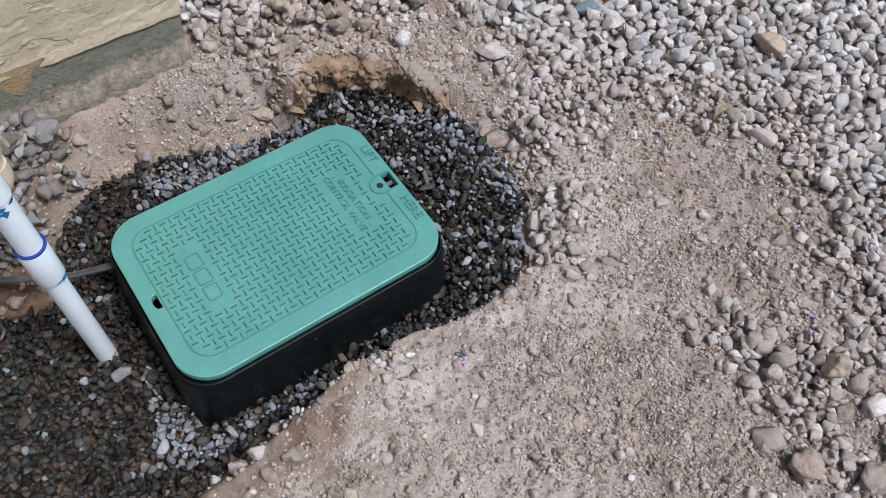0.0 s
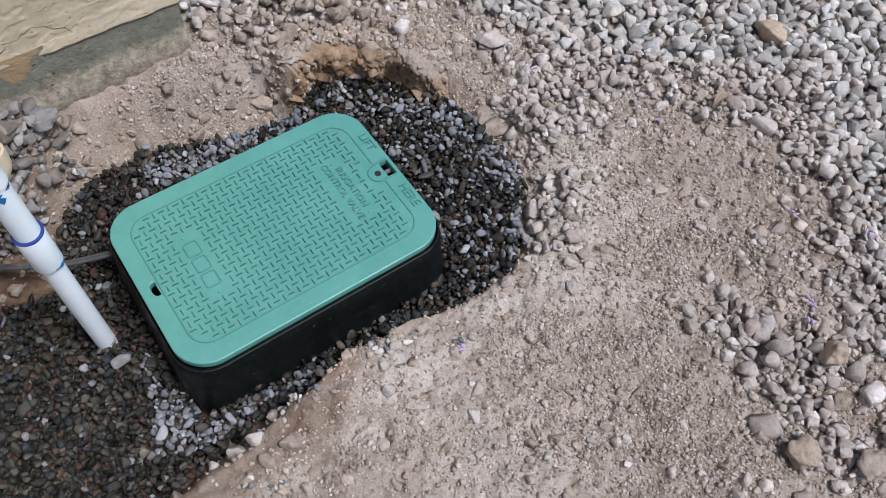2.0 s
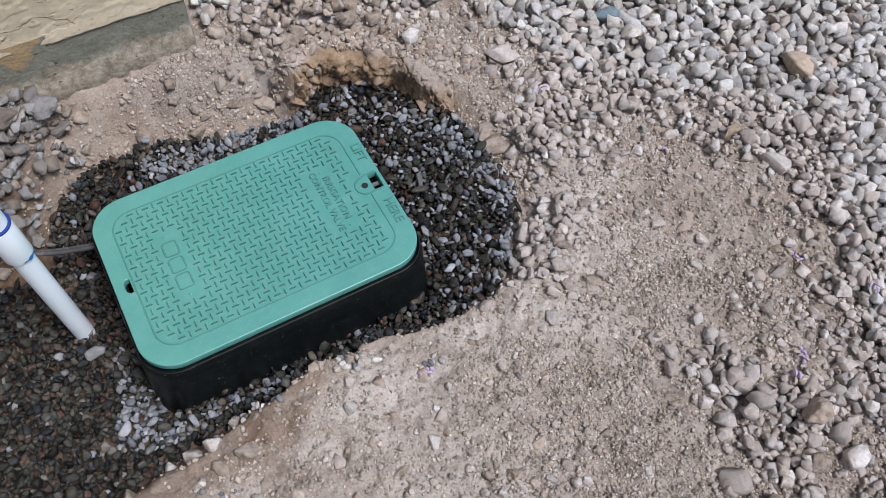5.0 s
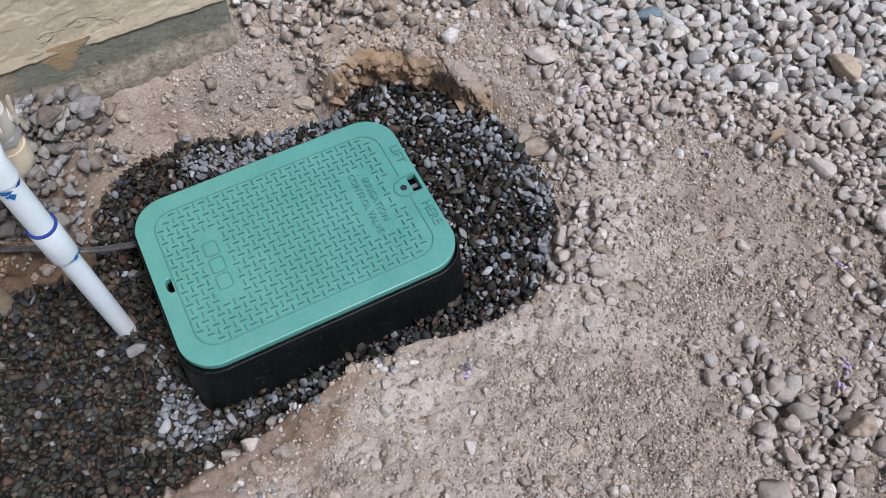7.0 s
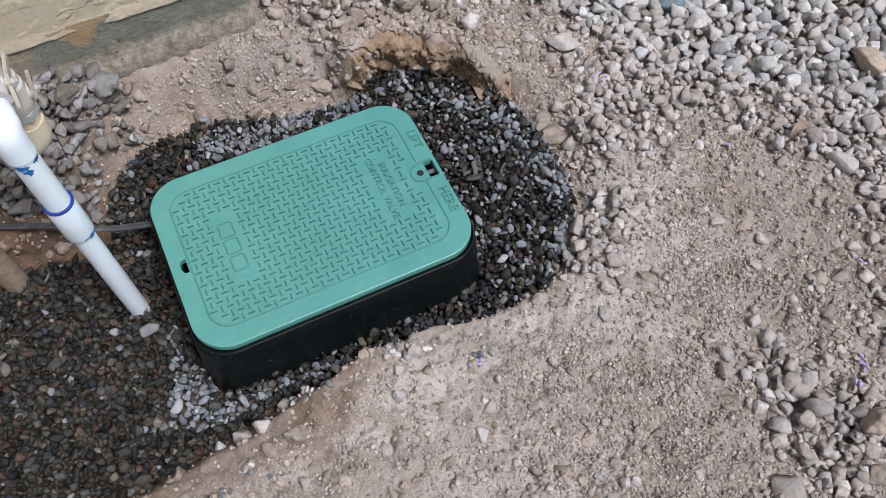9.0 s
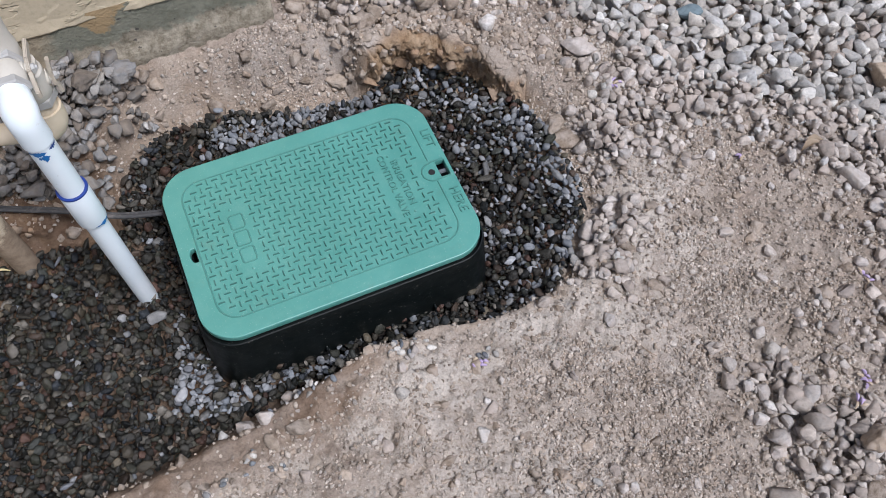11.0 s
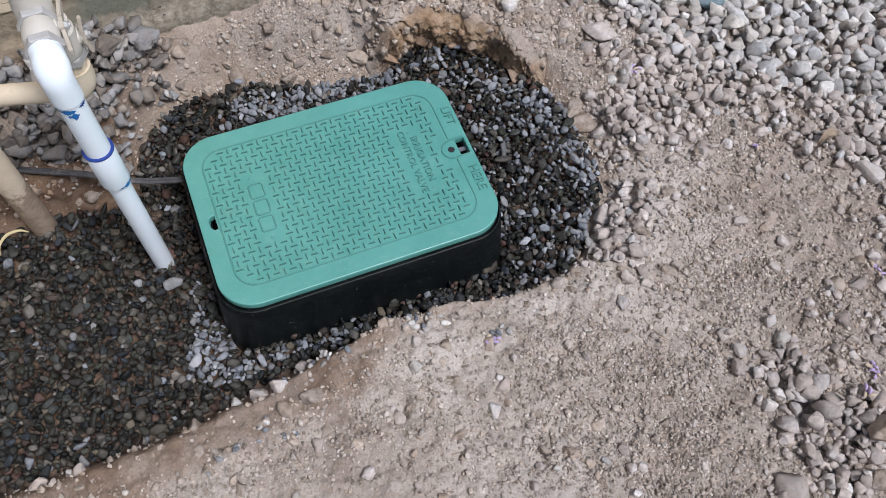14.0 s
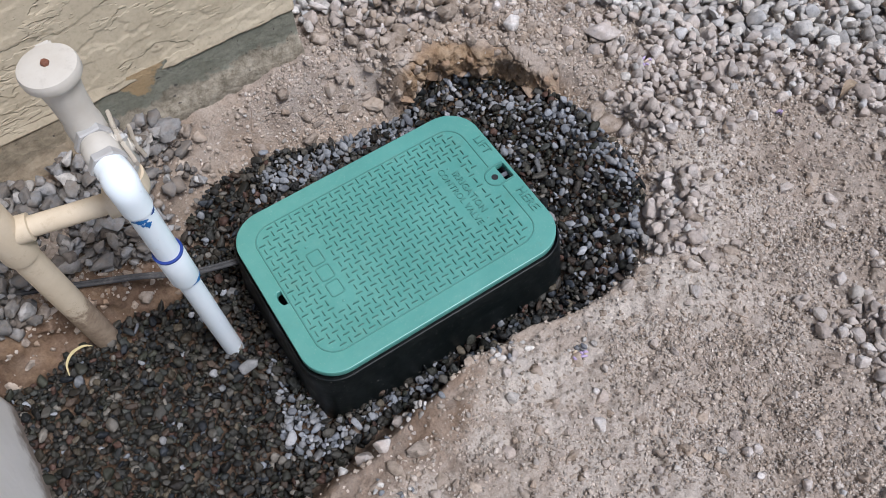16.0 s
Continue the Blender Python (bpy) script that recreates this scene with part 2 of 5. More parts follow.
def footing_material():
    m = Mat("footing_concrete", 0.93, spec=0.2)
    z = m.node("ShaderNodeSeparateXYZ")
    m.link(m.pos, z.inputs[0])
    c = m.ramp(m.noise(14, 5, 0.65), [(0.3, (0.178, 0.176, 0.132)), (0.7, (0.262, 0.258, 0.202))])
    c = m.mix(1.0, c, m.ramp(m.noise(130, 5, 0.75), [(0.3, (0.72, 0.72, 0.70)), (0.5, (1, 1, 1)), (0.7, (1.15, 1.15, 1.15))]), "MULTIPLY")
    # splashed mud and lime bloom with a ragged upper edge
    edge = m.math("ADD", z.outputs[2], m.math("MULTIPLY", m.noise(22, 6, 0.7), 0.09))
    mud = m.ramp(edge, [(0.241, (1, 1, 1)), (0.247, (0, 0, 0))])
    dusty = m.ramp(m.noise(60, 6, 0.75), [(0.36, (0.145, 0.120, 0.085)), (0.47, (0.262, 0.222, 0.163)), (0.62, (0.41, 0.36, 0.280))])
    c = m.mix(m.math("MULTIPLY", mud, 0.85), c, dusty)
    hole = m.ramp(m.noise(95, 2, 0.5), [(0.285, (1, 1, 1)), (0.305, (0, 0, 0))])
    stain = m.ramp(m.math("ADD", m.math("ADD", z.outputs[0], 0.30), m.math("MULTIPLY", m.noise(12, 5, 0.65), 0.18)), [(0.06, (1, 1, 1)), (0.10, (0, 0, 0))])
    c = m.mix(m.math("MULTIPLY", stain, 0.7), c, m.ramp(m.noise(48, 5, 0.7), [(0.35, (0.22, 0.165, 0.105)), (0.65, (0.44, 0.35, 0.235))]))
    c = m.mix(m.math("MULTIPLY", hole, 0.8), c, (0.06, 0.055, 0.05))
    off = m.math("ABSOLUTE", m.math("ADD", z.outputs[0], 0.215))
    high = m.math("MULTIPLY", m.math("SUBTRACT", 0.262, z.outputs[2]), 0.9)
    drip = m.ramp(m.math("ADD", m.math("ADD", off, high), m.math("MULTIPLY", m.noise(26, 5, 0.65), 0.09)), [(0.088, (1, 1, 1)), (0.092, (0, 0, 0))])
    c = m.mix(m.math("MULTIPLY", drip, 0.8), c, (0.42, 0.29, 0.15))
    m.color(c)
    m.bump((m.noise(40, 5), 0.7, 0.007), (m.noise(180, 5, 0.75), 0.85, 0.003))
    return m.m


STUCCO, FOOTING = stucco_material(), footing_material()


def splashed_material():
    m = Mat("mud_splashed_white", 0.85, spec=0.25)
    z = m.node("ShaderNodeSeparateXYZ")
    m.link(m.pos, z.inputs[0])
    c = m.ramp(m.noise(9, 5, 0.6), [(0.3, (0.72, 0.69, 0.63)), (0.7, (0.80, 0.77, 0.71))])
    edge = m.math("ADD", z.outputs[2], m.math("MULTIPLY", m.noise(24, 6, 0.7), 0.08))
    mud = m.ramp(edge, [(0.082, (1, 1, 1)), (0.112, (0, 0, 0))])
    c = m.mix(m.math("MULTIPLY", mud, 0.9), c, m.ramp(m.noise(70, 5, 0.7), [(0.3, (0.12, 0.088, 0.062)), (0.7, (0.28, 0.22, 0.17))]))
    m.color(c)
    m.bump((m.noise(50, 5), 0.4, 0.003), (m.noise(280, 4), 0.3, 0.001))
    return m.m


PAD = splashed_material()
STRAW = Mat("dry_straw", 0.8).color((0.50, 0.42, 0.22)).m
ROOT = Mat("dry_root", 0.9).color((0.26, 0.19, 0.13)).m
PETAL = Mat("purple_petal", 0.7).color((0.42, 0.33, 0.50)).m
LEAF = Mat("dry_leaf", 0.85).color((0.50, 0.40, 0.29)).m


# ---- mesh helpers ----
def part(name, data, material, parent=None, label="", smooth=False):
    """One mesh object from a bmesh or a mesh, under a thing or a part."""
    if isinstance(data, bmesh.types.BMesh):
        me = bpy.data.meshes.new(name)
        bmesh.ops.recalc_face_normals(data, faces=data.faces)
        for e in data.edges:
            e.smooth = len(e.link_faces) < 2 or e.calc_face_angle(0) < 0.6
        data.to_mesh(me)
        data.free()
    else:
        me = data
    if smooth:
        me.polygons.foreach_set("use_smooth", [True] * len(me.polygons))
    if material and not me.materials:
        me.materials.append(material)
    ob = new(name, me)
    ob.parent = parent
    if label:
        ob["label"] = label
    return ob


def thing(name, label, category, kind="", group=""):
    return tagged(new(name), label, category, group, kind)


def tri_mesh(name, V, F, smooth, mats, index=None):
    """A mesh straight from arrays of corners and triangles."""
    me = bpy.data.meshes.new(name)
    n = F.shape[1]
    me.vertices.add(len(V)), me.loops.add(F.size), me.polygons.add(len(F))
    me.vertices.foreach_set("co", np.ascontiguousarray(V, np.float32).ravel())
    me.loops.foreach_set("vertex_index", np.ascontiguousarray(F, np.int32).ravel())
    me.polygons.foreach_set("loop_start", np.arange(0, F.size, n, dtype=np.int32))
    me.polygons.foreach_set("use_smooth", np.full(len(F), smooth))
    for m in mats:
        me.materials.append(m)
    if index is not None:
        me.polygons.foreach_set("material_index", np.ascontiguousarray(index, np.int32))
    me.update()
    me.validate()
    return me


def revolve(profile, m, steps=32, hexed=False):
    """A turned body: (radius, height) along the z of m."""
    bm = bmesh.new()
    rings = []
    k = 6 if hexed else steps
    for r, h in profile:
        rings.append([bm.verts.new(m @ Vector((r * math.cos(2 * math.pi * i / k), r * math.sin(2 * math.pi * i / k), h))) for i in range(k)])
    for a, b in zip(rings, rings[1:]):
        for i in range(k):
            bm.faces.new((a[i], a[(i + 1) % k], b[(i + 1) % k], b[i]))
    bm.faces.new(rings[0]), bm.faces.new(rings[-1])
    return bm


def along(a, b):
    """A pose at a with z towards b."""
    a, b = Vector(a), Vector(b)
    return Matrix.Translation(a) @ (b - a).to_track_quat("Z", "Y").to_matrix().to_4x4()


def sweep(points, radius, steps=20, uneven=0.0, seed=3):
    """A round tube along points, its ends closed."""
    rng = random.Random(seed)
    bm = bmesh.new()
    pts = [Vector(p) for p in points]
    rings = []
    for i, p in enumerate(pts):
        d = (pts[min(i + 1, len(pts) - 1)] - pts[max(i - 1, 0)]).normalized()
        q = d.to_track_quat("Z", "Y")
        r = radius(i / (len(pts) - 1)) if callable(radius) else radius
        rings.append([bm.verts.new(p + q @ Vector((math.cos(2 * math.pi * k / steps), math.sin(2 * math.pi * k / steps), 0)) * r * (1 + rng.uniform(-uneven, uneven))) for k in range(steps)])
    for a, b in zip(rings, rings[1:]):
        # the ring of b that lies nearest to the first corner of a
        s = min(range(steps), key=lambda k: (b[k].co - a[0].co).length)
        for i in range(steps):
            bm.faces.new((a[i], a[(i + 1) % steps], b[(i + 1 + s) % steps], b[(i + s) % steps]))
    bm.faces.new(rings[0]), bm.faces.new(rings[-1])
    return bm


def spline(points, per=8):
    """A smooth line through points."""
    pts = [Vector(p) for p in points]
    pts = [2 * pts[0] - pts[1]] + pts + [2 * pts[-1] - pts[-2]]
    out = []
    for i in range(1, len(pts) - 2):
        a, b, c, d = pts[i - 1:i + 3]
        for k in range(per):
            t = k / per
            out.append(0.5 * (2 * b + (c - a) * t + (2 * a - 5 * b + 4 * c - d) * t * t + (3 * b - a - 3 * c + d) * t ** 3))
    return out + [pts[-2]]


def rounded(hx, hy, r, n=8, cx=0.0, cy=0.0):
    """Corners of a rectangle with rounded corners."""
    out = []
    for sx, sy, a0 in ((1, 1, 0), (-1, 1, 90), (-1, -1, 180), (1, -1, 270)):
        for k in range(n + 1):
            a = radians(a0 + 90 * k / n)
            out.append((cx + sx * (hx - r) + r * math.cos(a), cy + sy * (hy - r) + r * math.sin(a)))
    return out


def loft(rings, close_top=True, close_bottom=True):
    bm = bmesh.new()
    vs = [[bm.verts.new(p) for p in ring] for ring in rings]
    n = len(vs[0])
    for a, b in zip(vs, vs[1:]):
        for i in range(n):
            bm.faces.new((a[i], a[(i + 1) % n], b[(i + 1) % n], b[i]))
    if close_bottom:
        bm.faces.new(vs[0])
    if close_top:
        bm.faces.new(vs[-1])
    return bm


def plate(name, outlines, z, half, bevel):
    """A flat plate with holes: the first outline is its edge, the others are openings."""
    cu = bpy.data.curves.new(name, "CURVE")
    cu.dimensions, cu.fill_mode, cu.extrude, cu.bevel_depth, cu.bevel_resolution = "2D", "BOTH", half - bevel, bevel, 2
    for o in outlines:
        s = cu.splines.new("POLY")
        s.points.add(len(o) - 1)
        for p, (x, y) in zip(s.points, o):
            p.co = (x, y, 0, 1)
        s.use_cyclic_u = True
    tmp = new(name, cu)
    me = bpy.data.meshes.new_from_object(tmp)
    bpy.data.objects.remove(tmp)
    me.transform(Matrix.Translation((0, 0, z)))
    return me


def lettering(name, text, size, m, depth):
    cu = bpy.data.curves.new(name, "FONT")
    cu.body, cu.size, cu.extrude, cu.align_x, cu.align_y, cu.resolution_u = text, size, depth, "CENTER", "CENTER", 2
    tmp = new(name, cu)
    me = bpy.data.meshes.new_from_object(tmp)
    bpy.data.objects.remove(tmp)
    me.transform(m)
    return me


# ---- the lie of the land ----
def vnoise(x, y, s, seed):
    """Smooth lattice noise from 0 to 1."""
    x, y = np.asarray(x) / s, np.asarray(y) / s
    xi, yi = np.floor(x).astype(np.int64), np.floor(y).astype(np.int64)
    fx, fy = x - xi, y - yi
    fx, fy = fx * fx * (3 - 2 * fx), fy * fy * (3 - 2 * fy)

    def h(i, j):
        v = (i * 374761393 + j * 668265263 + seed * 974711) & 0xFFFFFFFF
        v = ((v ^ (v >> 13)) * 1274126177) & 0xFFFFFFFF
        return ((v ^ (v >> 16)) & 0xFFFF) / 65535.0

    return (h(xi, yi) * (1 - fx) + h(xi + 1, yi) * fx) * (1 - fy) + (h(xi, yi + 1) * (1 - fx) + h(xi + 1, yi + 1) * fx) * fy


def fbm(x, y, s, seed, octaves=4, gain=0.5):
    out, amp, tot = 0, 1.0, 0
    for k in range(octaves):
        out, tot = out + amp * vnoise(x, y, s / 2 ** k, seed + k), tot + amp
        amp *= gain
    return out / tot


def ss(a, b, v):
    t = np.clip((np.asarray(v, float) - a) / (b - a), 0, 1)
    return t * t * (3 - 2 * t)


PIT = [(-0.95, 0.17), (-0.66, 0.172), (-0.583, 0.155), (-0.514, 0.164), (-0.442, 0.172), (-0.374, 0.170), (-0.321, 0.158), (-0.292, 0.168),
       (-0.291, 0.232), (-0.254, 0.293), (-0.170, 0.320), (-0.056, 0.312), (0.057, 0.277), (0.16, 0.262), (0.218, 0.287), (0.304, 0.267),
       (0.352, 0.225), (0.405, 0.160), (0.424, 0.09), (0.430, 0.03), (0.430, -0.06), (0.396, -0.123), (0.34, -0.165), (0.29, -0.203), (0.176, -0.203),
       (0.10, -0.192), (0.02, -0.193), (-0.06, -0.196), (-0.13, -0.187), (-0.21, -0.203), (-0.30, -0.222), (-0.40, -0.228), (-0.50, -0.224), (-0.95, -0.24)]
GRAVEL_EDGE = [(0.08, 0.47), (0.17, 0.45), (0.27, 0.43), (0.36, 0.49), (0.47, 0.46), (0.515, 0.385), (0.552, 0.300), (0.629, 0.171), (0.660, 0.105), (0.775, -0.012), (0.872, -0.08), (0.950, -0.183),
               (0.985, -0.226), (0.955, -0.279), (0.900, -0.315), (0.870, -0.398), (0.825, -0.460), (0.785, -0.55), (0.745, -0.66), (0.745, -0.78), (0.76, -1.2), (2.4, -1.2), (2.4, 1.6), (0.08, 1.6)]


def inside(poly, x, y):
    """Signed distance to a polygon's edge, positive within."""
    x, y = np.asarray(x, float), np.asarray(y, float)
    d, odd = np.full(x.shape, 1e9), np.zeros(x.shape, bool)
    for (ax, ay), (bx, by) in zip(poly, poly[1:] + poly[:1]):
        ex, ey = bx - ax, by - ay
        t = np.clip(((x - ax) * ex + (y - ay) * ey) / (ex * ex + ey * ey), 0, 1)
        d = np.minimum(d, np.hypot(x - ax - t * ex, y - ay - t * ey))
        if ey:
            odd ^= ((ay > y) != (by > y)) & (x < ex * (y - ay) / ey + ax)
    return np.where(odd, d, -d)


def soil_level(x, y):
    return 0.07 + 0.078 * ss(0.08, 0.40, y) * (1 - ss(0.35, 0.75, x)) - 0.014 * (1 - ss(-0.32, -0.22, x)) * ss(0.1, 0.15, y) * (1 - ss(0.24, 0.34, y)) + 0.030 * (fbm(x, y, 0.17, 5, 3) - 0.5)


def bed_level(x, y):
    north = ss(0.14, 0.30, y) * ss(-0.30, -0.2, x)
    east = ss(0.22, 0.42, x)
    return 0.002 + 0.026 * north + 0.030 * east * (1 - ss(0.10, 0.22, y)) + 0.012 * east + 0.014 * (fbm(x, y, 0.12, 9, 2) - 0.5)


def land(x, y):
    """Height of the bare earth."""
    x, y = np.asarray(x, float), np.asarray(y, float)
    near = (np.abs(x) < 2.5) & (np.abs(y) < 2)
    d = -inside(PIT, x, y) + 0.022 * (fbm(x, y, 0.09, 21, 3) - 0.5)
    cliff = ss(0.17, 0.21, x) * (1 - ss(0.38, 0.44, x)) * ss(0.08, 0.18, y)
    west = (1 - ss(-0.34, -0.26, x)) * ss(0.08, 0.14, y)
    slope = ss(-0.26, -0.2, x) * (1 - ss(0.12, 0.17, x)) * ss(0.08, 0.18, y)
    east = ss(0.3, 0.38, x) * (1 - ss(0.0, 0.12, y))
    w = 0.05 + 0.025 * cliff - 0.020 * west + 0.045 * slope + 0.03 * east - 0.028 * (1 - ss(-0.16, -0.12, y)) * (1 - ss(0.30, 0.36, x)) + 0.032 * (1 - ss(-0.16, -0.12, y)) * (1 - ss(-0.16, 0.0, x))
    k = ss(0.5 * cliff, 1, d / w)
    b, s = bed_level(x, y), soil_level(x, y)
    s = s + 0.010 * cliff * (1 - ss(0.0, 0.12, d))
    z = b + (s - b) * k
    # the rough, clodded surface and the scraped dent beside the hole
    lump = fbm(x, y, 0.055, 31, 4, 0.55) - 0.5
    ridge = np.abs(fbm(x, y, 0.038, 47, 3) - 0.5)
    steep = 4 * k * (1 - k)
    fine = fbm(x, y, 0.016, 57, 3, 0.6) - 0.5
    z = z + (0.026 + 0.02 * steep) * lump * k - 0.020 * ridge * k + 0.006 * k + 0.012 * fine * k + 0.006 * k * (fbm(x, y, 0.0085, 59, 2, 0.6) - 0.5)
    z = z - 0.016 * np.exp(-(((x + 0.024) * 0.5 + (y + 0.335) * 0.87) / 0.032) ** 2 - (((x + 0.024) * 0.87 - (y + 0.335) * 0.5) / 0.014) ** 2)
    z = z - 0.012 * ss(0, 0.05, inside(GRAVEL_EDGE, x, y))
    return np.where(near, z, 0.06)


def axis(cuts, reach, grow):
    """Grid lines: even steps from cut to cut, then wider and wider out to the horizon."""
    core = np.concatenate([np.arange(a, b - st / 2, st) for a, b, st in cuts] + [[cuts[-1][1]]])
    out, d, far = [], 0.005, 0.0
    while far < reach:
        d *= grow
        far += d
        out.append(far)
    out = np.array(out)
    return np.concatenate([core[0] - out[::-1], core, core[-1] + out])


BANK, BROW = [], []


def build_bank(ground):
    """The broken face of clay at the far end of the hole: undercut at its foot, with a ragged brow."""
    line = spline([(0.145, 0.262, 0), (0.185, 0.272, 0), (0.220, 0.287, 0), (0.263, 0.283, 0), (0.306, 0.267, 0), (0.352, 0.226, 0), (0.386, 0.190, 0), (0.410, 0.148, 0), (0.424, 0.105, 0)], 26)
    prof = spline([(0.000, -0.015, 0), (0.008, 0.030, 0), (0.013, 0.044, 0), (0.013, 0.054, 0), (0.006, 0.064, 0), (0.003, 0.080, 0), (0.004, 0.100, 0), (0.009, 0.116, 0), (0.020, 0.126, 0), (0.045, 0.130, 0), (0.085, 0.122, 0), (0.12, 0.11, 0)], 9)
    n, k = len(line), len(prof)
    P = np.array([p[:2] for p in line])
    T = np.gradient(P, axis=0)
    N = np.stack([-T[:, 1], T[:, 0]], 1)
    N /= np.linalg.norm(N, axis=1)[:, None]
    S = np.concatenate([[0], np.cumsum(np.linalg.norm(np.diff(P, axis=0), axis=1))])
    Q = np.array([p[:2] for p in prof])
    A = np.concatenate([[0], np.cumsum(np.linalg.norm(np.diff(Q, axis=0), axis=1))])
    s, a = np.meshgrid(S, A, indexing="ij")
    end = ss(0, 0.05, s) * (1 - ss(S[-1] - 0.08, S[-1], s))
    o, z = np.broadcast_to(Q[:, 0], s.shape), np.broadcast_to(Q[:, 1], s.shape)
    # split into blocks by cracks, with a gritty skin
    cell = np.floor((s + 0.012 * (fbm(s, a, 0.03, 203, 2) - 0.5)) / 0.043)
    block = fbm(s, a, 0.050, 201, 2)
    step = vnoise(cell * 7.0, np.floor(a / 0.037) * 5.0, 1.0, 207)
    crack = np.abs(fbm(s * 1.1, a, 0.060, 205, 3, 0.55) - 0.5)
    grit = fbm(s, a, 0.012, 209, 3, 0.65) - 0.5
    o = o + 0.038 * (fbm(s, a * 0, 0.075, 221, 3, 0.6) - 0.5) + 0.026 * (block - 0.5) + 0.011 * (step - 0.5) * ss(0.045, 0.065, z) - 0.002 + 0.008 * (1 - ss(0.0, 0.028, crack)) + 0.016 * grit
    crest = soil_level(P[:, 0] + 0.09 * N[:, 0], P[:, 1] + 0.09 * N[:, 1])[:, None]
    z = np.where(z > 0.04, 0.04 + (z - 0.04) * (crest - 0.034) / 0.09, z)
    z = z - 0.08 * (1 - end) + 0.030 * (fbm(s, a * 0.3, 0.045, 213, 2) - 0.5) * ss(0.05, 0.1, z) + 0.010 * grit
    X, Y = P[:, None, 0] + N[:, None, 0] * o, P[:, None, 1] + N[:, None, 1] * o
    back = ss(0.045, 0.075, o)
    z = z * (1 - back) + (land(X, Y) + 0.003 - 0.02 * ss(0.09, 0.115, o)) * back
    V = np.stack([X, Y, z], -1).reshape(-1, 3)
    i = (np.arange(n - 1)[:, None] * k + np.arange(k - 1)[None]).ravel()
    me = tri_mesh("cut_bank", V, np.stack([i, i + 1, i + k + 1, i + k], -1), True, [SOIL])
    clay = (1 - ss(crest - 0.014, crest + 0.006, z + 0.02 * (block - 0.5))) * end
    for name, v in (("cut", clay * 0.95), ("pale", 0 * clay)):
        at = me.attributes.new(name, "FLOAT", "POINT")
        at.data.foreach_set("value", v.astype(np.float32).ravel())
    part("cut_bank", me, SOIL, ground, "cracked orange-brown clay face of the pit")
    BANK.append(V[(z.ravel() > 0.04) & (z.ravel() < 0.13) & (o.ravel() < 0.05) & (end.ravel() > 0.5)][::2])
    BROW.append(V[(o.ravel() > 0.022) & (o.ravel() < 0.105) & (z.ravel() > 0.075)])


